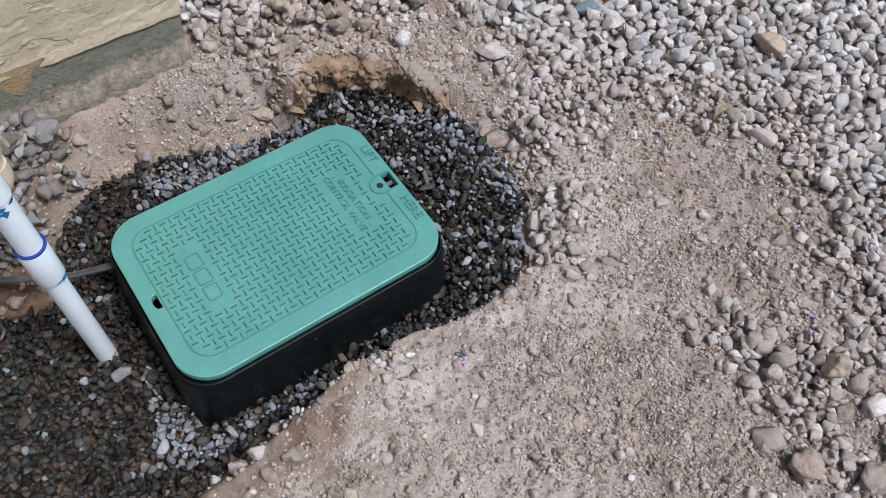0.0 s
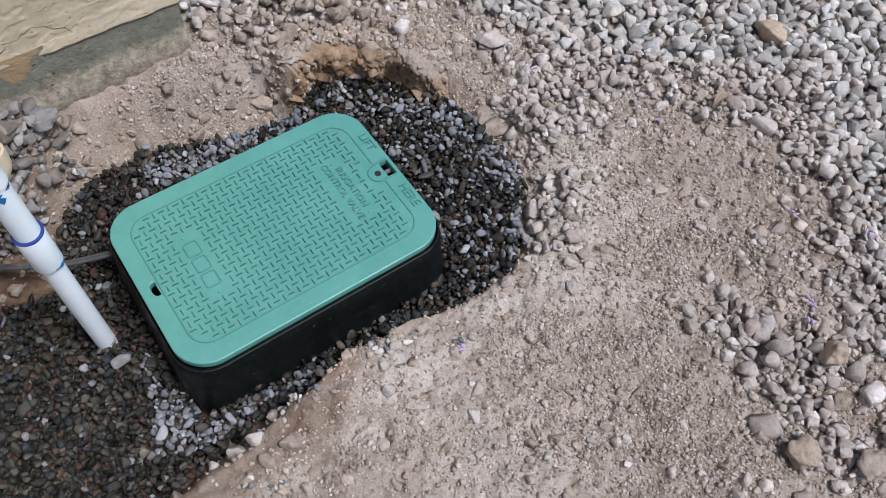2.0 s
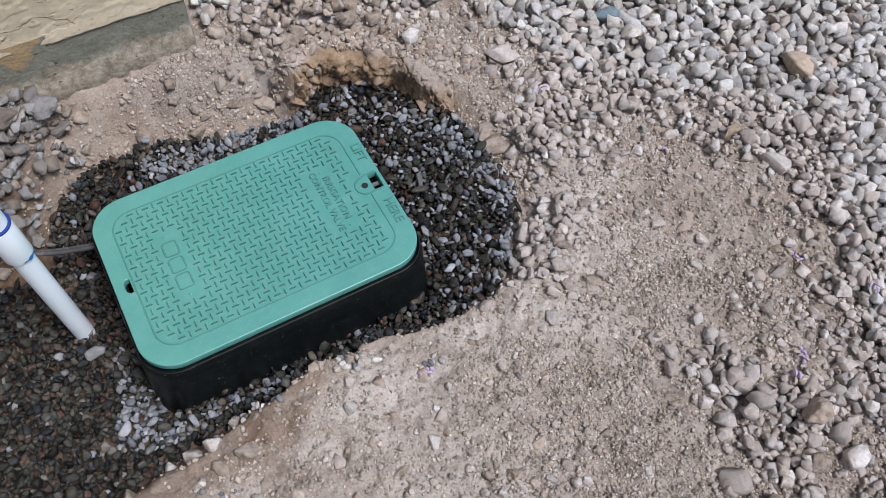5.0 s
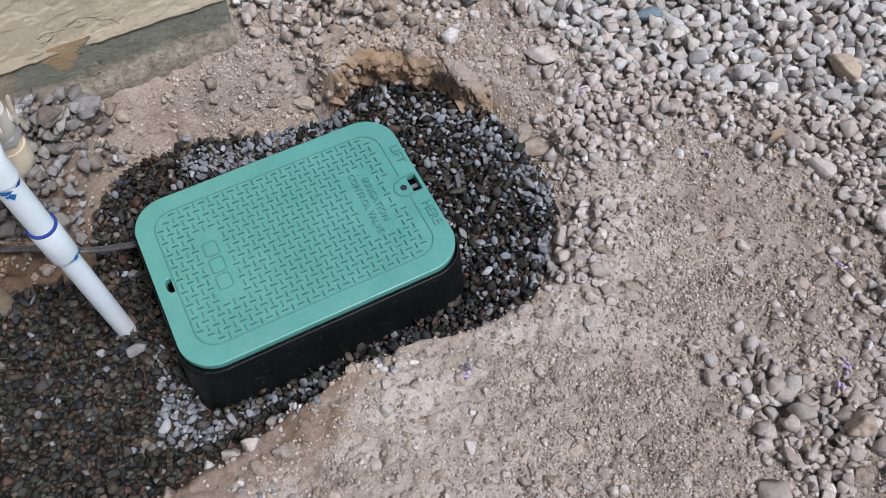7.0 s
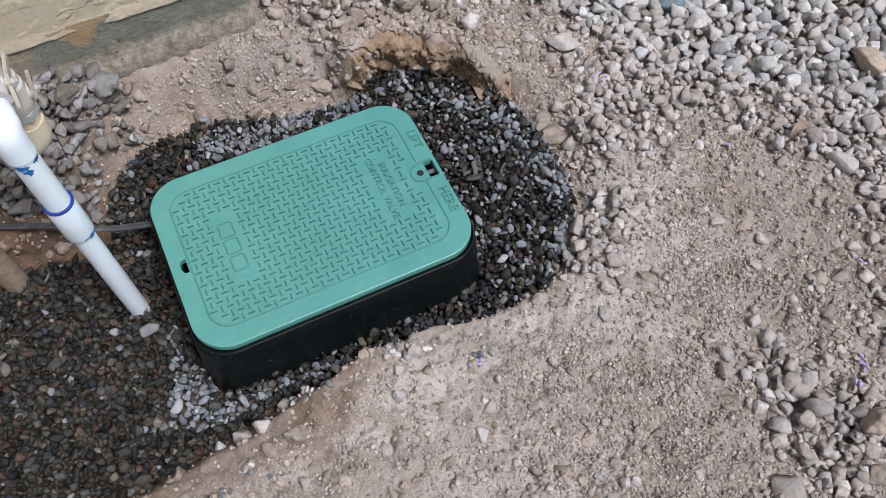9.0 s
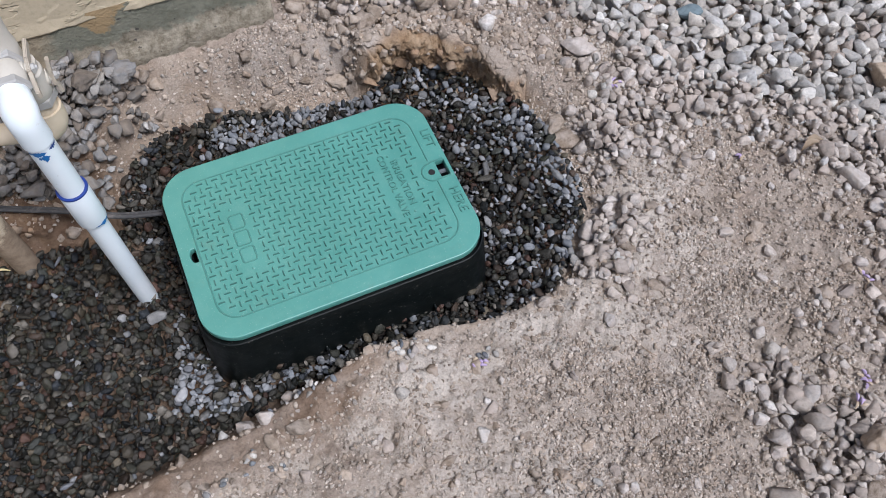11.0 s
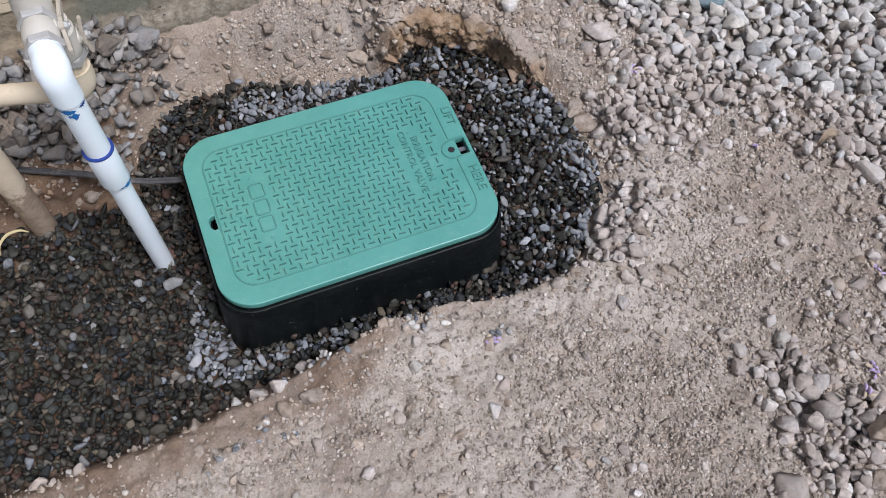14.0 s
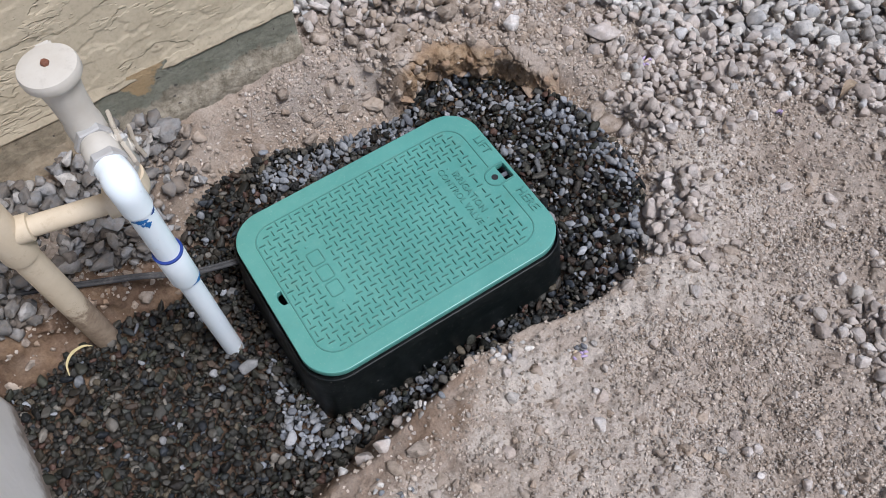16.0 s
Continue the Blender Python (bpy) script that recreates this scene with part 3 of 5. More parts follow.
def build_ground():
    xs = axis(((-0.78, 0.15, 0.0036), (0.15, 0.48, 0.003), (0.48, 1.0, 0.0036), (1.0, 1.5, 0.006)), 300, 1.35)
    ys = axis(((-0.95, -0.75, 0.005), (-0.75, 0.12, 0.0036), (0.12, 0.34, 0.003), (0.34, 0.62, 0.005)), 300, 1.35)
    X, Y = np.meshgrid(xs, ys)
    Z = land(X.ravel(), Y.ravel()).reshape(X.shape)
    d = -inside(PIT, X.ravel(), Y.ravel()).reshape(X.shape)
    # the cut banks are broken and hang over: their faces lean back into the earth below the brow
    e = 0.004
    gx = (inside(PIT, X.ravel() + e, Y.ravel()) - inside(PIT, X.ravel() - e, Y.ravel())).reshape(X.shape) / (2 * e)
    gy = (inside(PIT, X.ravel(), Y.ravel() + e) - inside(PIT, X.ravel(), Y.ravel() - e)).reshape(X.shape) / (2 * e)
    face = 0.5 * (1 - ss(-0.34, -0.28, X)) * ss(0.10, 0.14, Y)
    up = np.clip((Z - 0.02) / 0.11, 0, 1)
    rough = fbm(X * 1.3 + Y, Z * 1.2, 0.035, 133, 3, 0.6) - 0.5
    push = face * (1 - ss(0.045, 0.075, d)) * ss(-0.004, 0.004, d) * (0.040 * (1 - up) ** 1.2 * ss(0.0, 0.35, up) - 0.014 + 0.050 * rough)
    X0, Y0 = X, Y
    X, Y = X - gx * push, Y - gy * push
    X1, Y1, X, Y = X, Y, X0, Y0
    cliff = ss(0.16, 0.21, X) * (1 - ss(0.40, 0.46, X)) * ss(0.08, 0.16, Y)
    west = (1 - ss(-0.33, -0.25, X)) * ss(0.06, 0.12, Y)
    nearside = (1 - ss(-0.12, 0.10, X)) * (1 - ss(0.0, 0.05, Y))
    # damp cut earth, and painted shade on the banks and under the pebbles
    damp_shade = (1 - ss(0.020 + 0.055 * nearside, 0.050 + 0.085 * nearside, d)) * nearside * 0.75
    damp_shade = np.maximum.reduce([damp_shade, (1 - ss(0.06, 0.11, d)) * west, 1 - ss(-0.03, 0.004, d)])
    cut = (1 - ss(0.022 + 0.06 * nearside + 0.035 * west, 0.046 + 0.09 * nearside + 0.06 * west, d)) * np.maximum.reduce([cliff, west, 0.3 * nearside, np.full(X.shape, 0.3)])
    cut = np.maximum(cut, (1 - ss(0.05, 0.15, np.hypot((X - 0.36) * 0.8, Y - 0.46))) * 0.8)
    cut = np.maximum(cut, 0.30 * (1 - ss(-0.12, 0.02, X)) * ss(0.22, 0.27, Y))
    pale = ss(0.02, 0.05, d) * np.maximum(1 - ss(0.10, 0.24, d), 0.55 * (1 - ss(0.25, 0.45, d)) * (1 - ss(0.05, 0.30, X))) * (1 - ss(-0.1, 0.0, Y)) * (1 - damp_shade)
    V = np.stack([X1, Y1, Z], -1).reshape(-1, 3)
    nx, ny = len(xs), len(ys)
    i = (np.arange(ny - 1)[:, None] * nx + np.arange(nx - 1)[None]).ravel()
    F = np.stack([i, i + 1, i + nx + 1, i + nx], -1)
    me = tri_mesh("ground", V, F, True, [SOIL])
    for name, v in (("cut", cut), ("pale", pale), ("damp_shade", damp_shade)):
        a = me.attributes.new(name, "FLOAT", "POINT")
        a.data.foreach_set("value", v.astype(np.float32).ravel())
    BANK.append(V[(face.ravel() > 0.4) & (cut.ravel() > 0.35) & (d.ravel() > 0.0)])
    ground = new("ground", me)
    build_bank(ground)
    return tagged(ground, "dry brown sandy soil dug open round a pit", "soil", kind="structure")


build_ground()


# ---- house wall ----
def build_wall():
    house = thing("wall_house", "cream trowelled stucco house wall on a concrete footing", "wall", "structure")
    # stucco coat: rows from the underside of its lower edge up, columns along the front and round the corner
    xs = np.concatenate([np.linspace(-4, -0.72, 9), np.arange(-0.7178, 0.0601, 0.0022)])
    zs = np.concatenate([np.arange(0.250, 0.62, 0.0022), np.linspace(0.64, 2.7, 14)])
    X, Z = np.meshgrid(xs, zs)
    # flat trowelled plates with torn edges, one coat over another
    U, W = X * 0.80 + Z * 0.25, Z * 1.7 - X * 0.35
    p = fbm(U, W, 0.085, 71, 5, 0.58)
    q = fbm(U + 3, W, 0.12, 171, 5, 0.58)
    coat = ss(0.445, 0.452, p) * 0.0010
    tear = coat + ss(0.545, 0.551, q) * 0.0009 + 0.0016 * (fbm(X, Z, 0.11, 77, 2) - 0.5) + 0.0012 * (fbm(X, Z, 0.014, 79, 3) - 0.5) * (1 - 0.8 * coat / 0.0010)
    edge = 0.006 * (fbm(X, Z * 0, 0.05, 81, 3) - 0.5)
    Yf = 0.411 - tear - 0.003 * (1 - ss(0.250, 0.276, Z))
    rows = [np.stack([X, Yf, Z + edge * (1 - ss(0.25, 0.30, Z))], -1)]
    under = rows[0][:1].copy()
    under[..., 1], under[..., 2] = 0.46, under[..., 2] + 0.004
    G = np.concatenate([under, rows[0]], 0)
    # round the corner
    side = []
    for k, yy in enumerate(list(np.arange(0.416, 0.70, 0.006)) + [1.0, 3.0]):
        col = G[:, -1:, :].copy()
        col[..., 0] = 0.0635 + 0.006 * (fbm(np.full(col.shape[:2], yy), col[..., 2], 0.05, 91, 3) - 0.5)
        col[..., 1] = yy
        side.append(col)
    G = np.concatenate([G] + side, 1)
    ny, nx = G.shape[:2]
    i = (np.arange(ny - 1)[:, None] * nx + np.arange(nx - 1)[None]).ravel()
    part("stucco", tri_mesh("stucco", G.reshape(-1, 3), np.stack([i, i + 1, i + nx + 1, i + nx], -1), True, [STUCCO]), STUCCO, house, "cream skip-trowelled stucco with ragged edge")
    # footing with a worn face
    xs = np.concatenate([np.linspace(-4, -0.8, 6), np.arange(-0.79, 0.0581, 0.006)])
    zs = np.arange(-0.1, 0.2661, 0.006)
    X, Z = np.meshgrid(xs, zs)
    Yf = 0.4095 + 0.004 * (fbm(X, Z, 0.05, 95, 4) - 0.5) - 0.012 * (1 - ss(0.155, 0.20, Z + 0.03 * (fbm(X, Z, 0.08, 98, 3) - 0.5)))
    G = np.stack([X, Yf, Z], -1)
    side = []
    for yy in (0.419, 0.424, 0.6, 3.0):
        col = G[:, -1:, :].copy()
        col[..., 0], col[..., 1] = 0.0605 if yy > 0.42 else 0.0600, yy
        side.append(col)
    G = np.concatenate([G] + side, 1)
    ny, nx = G.shape[:2]
    i = (np.arange(ny - 1)[:, None] * nx + np.arange(nx - 1)[None]).ravel()
    part("footing", tri_mesh("footing", G.reshape(-1, 3), np.stack([i, i + 1, i + nx + 1, i + nx], -1), True, [FOOTING]), FOOTING, house, "grey concrete footing with mud splash")
    bm = bmesh.new()
    bmesh.ops.create_cube(bm, size=1, matrix=Matrix.LocRotScale((-1.98, 1.75, 1.35), None, (4.0, 2.5, 2.9)))
    part("wall_core", bm, STUCCO, house)


build_wall()


# ---- low white wall at the end of the trench ----
def build_low_wall():
    rings = []
    # only the foot shows; the unseen height is assumed, to shade the pebbles
    for inset, z in ((0.0, -0.15), (0.0, 0.00), (0.001, 0.03), (0.001, 0.06), (0.002, 0.12), (0.002, 0.25), (0.002, 0.44), (0.008, 0.452), (0.02, 0.455)):
        o = rounded(0.12 - inset, 0.62 - inset, 0.05 - inset * 0.5, 10, -0.732, -0.452)
        rings.append([(x + 0.006 * (float(fbm(np.array(x + z), np.array(y - z), 0.06, 5, 3)) - 0.5), y, z) for x, y in o])
    tagged(part("wall_low", loft(rings), PAD, smooth=True), "low white-painted wall with mud-splashed foot", "low wall", kind="structure")


build_low_wall()


# ---- valve box ----
DARK_METAL = paint_material("dark_metal", (0.16, 0.17, 0.19), (0.09, 0.095, 0.10), (0.05, 0.05, 0.05), 0.3, 0.4)


def build_box():
    box = thing("valve_box", "black plastic irrigation valve box with green lid in pebbles", "valve box")
    cy = 0.003
    # body: flared skirt, shoulder, ledge and hollow inside
    prof = [(0.236, 0.176, -0.08, 0.062), (0.2285, 0.1665, 0.02, 0.058), (0.2215, 0.1585, 0.118, 0.056), (0.2205, 0.1575, 0.128, 0.055), (0.2190, 0.1560, 0.1335, 0.054),
            (0.2172, 0.1542, 0.1340, 0.052), (0.2160, 0.1530, 0.126, 0.052), (0.198, 0.135, 0.126, 0.045), (0.198, 0.135, -0.05, 0.045)]
    rings = [[(x, y, z) for x, y in rounded(hx, hy, r, 10, 0, cy)] for hx, hy, z, r in prof]
    body = part("body", loft(rings, close_bottom=False), BLACK, box, "dusty black ribbed plastic body", True)
    for sx in (0.118, -0.06):
        bm = bmesh.new()
        bmesh.ops.create_cube(bm, size=1, matrix=Matrix.LocRotScale((sx, cy - 0.167, 0.028), Euler((radians(5), 0, 0)), (0.0035, 0.008, 0.036)))
        bmesh.ops.bevel(bm, geom=bm.edges, offset=0.001, segments=1, affect="EDGES")
        part("rib", bm, BLACK, body)
    # lid: a plate with two pull slots and a bolt hole
    edge = rounded(0.2135, 0.1505, 0.052, 14, 0, cy)
    slot_r = rounded(0.0090, 0.0165, 0.003, 3, 0.2015, 0.005)
    slot_l = [(-0.189, -0.0125), (-0.189, 0.0145)] + [(-0.195 - 0.007 * math.sin(a), 0.001 + 0.0135 * math.cos(a)) for a in np.linspace(0, math.pi, 9)]
    hole = [(0.1825 + 0.0056 * math.cos(a), 0.003 + 0.0056 * math.sin(a)) for a in np.linspace(0, 2 * math.pi, 14, endpoint=False)]
    lid = part("lid", plate("lid", [edge, slot_r, slot_l, hole], 0.1435, 0.0065, 0.0016), LID, box, "green plastic lid with raised tread")
    top = 0.1500
    # raised line round the tread field, broken at the pull
    inner = rounded(0.186, 0.1225, 0.032, 8, -0.001, cy)
    path = [(0.185, 0.024, top)] + [(x, y, top) for x, y in inner] + [(0.185, -0.016, top)]
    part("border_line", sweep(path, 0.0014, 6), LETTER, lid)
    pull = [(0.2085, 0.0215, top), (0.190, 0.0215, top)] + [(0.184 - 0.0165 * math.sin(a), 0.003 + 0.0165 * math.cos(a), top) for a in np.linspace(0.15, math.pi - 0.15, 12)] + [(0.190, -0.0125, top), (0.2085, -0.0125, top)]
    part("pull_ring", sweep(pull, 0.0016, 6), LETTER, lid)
    bm = bmesh.new()
    bmesh.ops.create_cube(bm, size=1, matrix=Matrix.LocRotScale((0.201, 0.006, 0.138), None, (0.018, 0.007, 0.004)))
    bmesh.ops.bevel(bm, geom=bm.edges, offset=0.0012, segments=2, affect="EDGES")
    part("latch", bm, DARK_METAL, box, "grey metal latch in the pull slot")
    # near-black sheet added below the lid so the slots look shaded
    bm = bmesh.new()
    bmesh.ops.create_cube(bm, size=1, matrix=Matrix.LocRotScale((0, cy, 0.11), None, (0.39, 0.266, 0.004)))
    part("inner_dark_sheet", bm, DARK, box)
    # solid dark plug flush with the lid, in place of the hole's shade
    part("bolt_hole_shade", revolve([(0.0054, -0.004), (0.0054, 0.0003)], pose(0.1825, 0.003, 0.150), 18), DARK, lid, "dark disc standing for the shade in the bolt hole")
    # tread: short bars, turned by a quarter from one to the next
    V, F = [], []
    p = 0.0119
    for i in range(-16, 17):
        for j in range(-11, 12):
            x, y = i * p - 0.0005, j * p * 0.965 + cy
            if inside(inner, np.array(x), np.array(y)) < 0.0075:
                continue
            if (-0.142 < x < -0.102 and abs(y - cy) < 0.062) or (0.105 < x < 0.148 and abs(y - cy) < 0.062) or (x > 0.158 and abs(y - 0.004) < 0.024):
                continue
            a, w = (0.0052, 0.00072) if (i + j) % 2 else (0.00072, 0.0052)
            n = len(V)
            for s, z in ((1.0, top - 0.0004), (0.80, top + 0.0027)):
                V += [(x - a * s, y - w * s, z), (x + a * s, y - w * s, z), (x + a * s, y + w * s, z), (x - a * s, y + w * s, z)]
            F += [(n, n + 1, n + 5, n + 4), (n + 1, n + 2, n + 6, n + 5), (n + 2, n + 3, n + 7, n + 6), (n + 3, n, n + 4, n + 7), (n + 4, n + 5, n + 6, n + 7)]
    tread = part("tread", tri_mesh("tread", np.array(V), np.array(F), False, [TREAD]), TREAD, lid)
    tread["kind"] = "stuff"
    # raised lettering, read from the far long edge to the near one
    for nm, tx, size, x, y in (("lift_word", "LIFT", 0.0205, 0.2015, 0.066), ("here_word", "HERE", 0.0205, 0.2015, -0.058), ("irrigation_word", "IRRIGATION", 0.0158, 0.1345, 0.003), ("control_valve_words", "CONTROL VALVE", 0.0150, 0.1175, 0.003)):
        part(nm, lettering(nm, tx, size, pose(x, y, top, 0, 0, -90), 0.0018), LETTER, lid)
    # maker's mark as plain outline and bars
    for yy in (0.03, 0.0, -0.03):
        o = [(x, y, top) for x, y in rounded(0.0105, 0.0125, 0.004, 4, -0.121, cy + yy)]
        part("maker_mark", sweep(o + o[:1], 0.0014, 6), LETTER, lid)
    for x, y in ((0.130, 0.057), (0.132, -0.052), (-0.125, 0.057), (-0.121, -0.052), (0.0, 0.003)):
        part("stud", revolve([(0.0022, -0.001), (0.0020, 0.0008), (0.0009, 0.0014)], pose(x, y, top), 12), LID, lid, smooth=True)


build_box()


# ---- pipes and the vacuum breaker ----
def build_white_pipe():
    pipe = thing("white_pipe", "white PVC irrigation riser with coupling and blue primer rings", "pipe")
    foot, head = Vector((-0.2890, 0.0400, -0.05)), Vector((-0.2968, 0.0268, 0.50))

    def at(z):
        return foot + (head - foot) * ((z + 0.05) / 0.55)

    part("tube", sweep([at(-0.05), at(0.29)], 0.0150, 32), PVC, pipe, smooth=True)
    part("tube", sweep([at(0.33), at(0.47)], 0.0162, 32), PVC, pipe, smooth=True)
    m = along(at(0.272), at(0.346))
    h = (at(0.346) - at(0.272)).length
    part("coupling", revolve([(0.0150, 0.0), (0.0186, 0.0006), (0.0192, 0.003), (0.0192, h - 0.003), (0.0186, h - 0.0006), (0.0150, h)], m, 32), PVC, pipe, smooth=True)
    # elbow: socket, bend, socket
    bend = [at(0.450), at(0.462), at(0.474)]
    c = at(0.479)
    for a in np.linspace(0.15, math.pi / 2, 9):
        bend.append(Vector((c.x, c.y + 0.019 * (1 - math.cos(a)), c.z + 0.019 * math.sin(a))))
    bend += [Vector((-0.298, 0.050, 0.498)), Vector((-0.298, 0.056, 0.498))]
    part("elbow", sweep(bend, lambda t: 0.0183 + 0.0016 * math.exp(-((t - 0.55) / 0.22) ** 2), 32), PVC, pipe, smooth=True)
    # primer: a full dark ring, a part ring and a smear
    part("primer_ring", revolve([(0.0188, 0.0), (0.0196, 0.0004), (0.0196, 0.0028), (0.0150, 0.0034)], along(at(0.343), at(0.35)), 32), INK, pipe, "dark blue primer ring", True)

    def smear(z, r, a0, a1, w, mat, seed):
        bm = bmesh.new()
        rng = random.Random(seed)
        prev = None
        for k in range(15):
            a = radians(a0 + (a1 - a0) * k / 14)
            ww = w * (0.25 + rng.random()) * math.sin(math.pi * (k + 0.6) / 15.2)
            pr = [bm.verts.new(at(z + s * ww) + Vector((math.cos(a), math.sin(a), 0)) * r) for s in (-1, 0.6)]
            if prev:
                bm.faces.new((prev[0], pr[0], pr[1], prev[1]))
            prev = pr
        part("primer_smear", bm, mat, pipe, "smeared blue primer")

    smear(0.275, 0.0196, -85, -5, 0.004, INK_PALE, 4)
    smear(0.442, 0.0167, -150, -75, 0.006, INK_PALE, 6)
    smear(0.444, 0.0167, -60, -10, 0.004, INK, 9)
    smear(0.434, 0.0167, -115, -70, 0.008, INK_PALE, 12)


HANDLE = paint_material("splashed_handle", (0.50, 0.45, 0.37), (0.34, 0.29, 0.23), (0.20, 0.17, 0.14), 0.4)


def handle(parent, x, y, z, tilt, reach=0.042):
    """A two-winged ball valve handle on a stem that points along +x."""
    m = pose(x, y, z, tilt, 0, 0)
    part("stem", revolve([(0.010, 0.0), (0.010, 0.006), (0.007, 0.007), (0.007, 0.012)], pose(x, y, z, 0, 90, 0), 20), CREAM, parent, smooth=True)
    bm = bmesh.new()
    for y0, y1, w0, w1, zo in ((-0.010, 0.010, 0.008, 0.008, 0), (0.008, reach, 0.007, 0.005, 0.002), (-0.008, -reach, 0.007, 0.005, -0.002)):
        vs = []
        for yy, ww in ((y0, w0), (y1, w1)):
            for xx, hh in ((0.008, ww), (0.0125, ww), (0.0125, -ww), (0.008, -ww)):
                vs.append(bm.verts.new(m @ Vector((xx + (0.003 if abs(yy) > 0.015 else 0), yy, hh + zo))))
        for f in ((0, 1, 2, 3), (4, 5, 6, 7), (0, 1, 5, 4), (1, 2, 6, 5), (2, 3, 7, 6), (3, 0, 4, 7)):
            bm.faces.new([vs[k] for k in f])
    bmesh.ops.recalc_face_normals(bm, faces=bm.faces)
    bmesh.ops.bevel(bm, geom=bm.edges, offset=0.0012, segments=2, affect="EDGES")
    part("handle", bm, HANDLE, parent, "paint-splashed winged handle")
    part("handle_nut", revolve([(0.0055, 0.012), (0.0055, 0.016), (0.003, 0.017), (0.003, 0.019)], pose(x, y, z, 0, 90, 0), 6), GREY_NUT, parent)


def build_breaker():
    v = thing("vacuum_breaker", "cream-painted backflow vacuum breaker with round bonnet and handles", "valve")
    x, y = -0.300, 0.119
    body = part("body", revolve([(0.018, 0.470), (0.0215, 0.475), (0.0215, 0.512), (0.0195, 0.522), (0.0205, 0.553), (0.0235, 0.580), (0.0235, 0.592)], pose(x, y, 0), 32), CREAM, v, smooth=True)
    cap = part("bonnet", revolve([(0.0235, 0.586), (0.0305, 0.5875), (0.0320, 0.590), (0.0323, 0.599), (0.0310, 0.6025), (0.027, 0.6040), (0.008, 0.6050)], pose(x, y, 0), 40), CREAM, v, "round cream bonnet", True)
    bm = bmesh.new()
    bmesh.ops.create_cube(bm, size=1, matrix=Matrix.LocRotScale((x + 0.006, y + 0.0315, 0.597), None, (0.018, 0.010, 0.010)))
    bmesh.ops.bevel(bm, geom=bm.edges, offset=0.002, segments=2, affect="EDGES")
    part("tab", bm, CREAM, cap)
    part("bolt", revolve([(0.0046, 0.6045), (0.0046, 0.608), (0.0034, 0.6095)], pose(x, y, 0), 6), RUST, cap, "rusty hexagon bolt")
    # outlet ball valve towards the white elbow
    out = along((x + 0.002, 0.055, 0.498), (x, 0.119, 0.500))
    part("outlet_nut", revolve([(0.0205, 0.0), (0.0222, 0.002), (0.0222, 0.010), (0.0205, 0.012)], out, hexed=True), GREY_NUT, v, "worn grey hexagon nut")
    part("outlet_valve", revolve([(0.0185, 0.010), (0.0200, 0.014), (0.0207, 0.022), (0.0200, 0.032), (0.0180, 0.036), (0.0180, 0.048)], out, 32), CREAM, v, smooth=True)
    part("collar", revolve([(0.0215, 0.038), (0.0230, 0.040), (0.0230, 0.047), (0.0215, 0.049)], out, hexed=True), GREY_NUT, v)
    handle(v, x + 0.015, 0.086, 0.498, 0)
    # inlet ball valve below
    part("inlet_valve", revolve([(0.0185, 0.425), (0.0215, 0.430), (0.0225, 0.445), (0.0215, 0.465), (0.0190, 0.468), (0.0190, 0.478)], pose(x + 0.010, y, 0), 32), CREAM, v, smooth=True)
    part("inlet_nut", revolve([(0.0215, 0.415), (0.0232, 0.417), (0.0232, 0.427), (0.0215, 0.429)], pose(x + 0.010, y, 0), hexed=True), GREY_NUT, v)
    handle(v, x + 0.027, y, 0.447, 80, 0.026)
    return v


def build_tan_pipe():
    t = thing("tan_pipe", "tan-painted supply riser with tee and muddy foot", "pipe")
    foot, tee = Vector((-0.453, 0.168, -0.03)), Vector((-0.456, 0.152, 0.366))

    def at(z):
        return foot + (tee - foot) * ((z + 0.03) / 0.396)

    part("riser", sweep([at(-0.03), at(0.04), at(0.085), at(0.112), at(0.34)], 0.0197, 28), TAN, t, "tan pipe caked with mud at its foot", True)
    part("tee", revolve([(0.0195, -0.05), (0.0232, -0.049), (0.0240, -0.045), (0.0240, 0.045), (0.0232, 0.049), (0.0195, 0.05)], along(tee, tee + (tee - foot)), 28), TAN, t, smooth=True)
    part("cap", revolve([(0.0195, 0.048), (0.0235, 0.049), (0.0235, 0.075), (0.018, 0.079)], along(tee, tee + (tee - foot)), 28), TAN, t, smooth=True)
    end = Vector((-0.318, 0.1225, 0.362))
    part("cross_pipe", sweep([tee, end], 0.0140, 28), TAN, t, smooth=True)
    d = (end - tee).normalized()
    part("branch_socket", revolve([(0.014, 0.0), (0.0185, 0.001), (0.0185, 0.034), (0.014, 0.035)], along(tee, end), 28), TAN, t, smooth=True)
    bend = [end - d * 0.012, end, end + d * 0.004]
    c = Vector((-0.290, 0.119, 0.362))
    for a in np.linspace(0.2, math.pi / 2, 7):
        bend.append(Vector((c.x - 0.022 * (1 - math.sin(a)), c.y + 0.0033 * (1 - math.sin(a)), c.z + 0.022 * (1 - math.cos(a)))))
    bend += [c + Vector((0, 0, 0.030)), c + Vector((0, 0, 0.040))]
    part("elbow", sweep(bend, 0.0205, 28), TAN, t, smooth=True)
    part("nipple", sweep([c + Vector((0, 0, 0.036)), c + Vector((0, 0, 0.060))], 0.0175, 28), TAN, t, smooth=True)


build_white_pipe()
build_breaker()
build_tan_pipe()


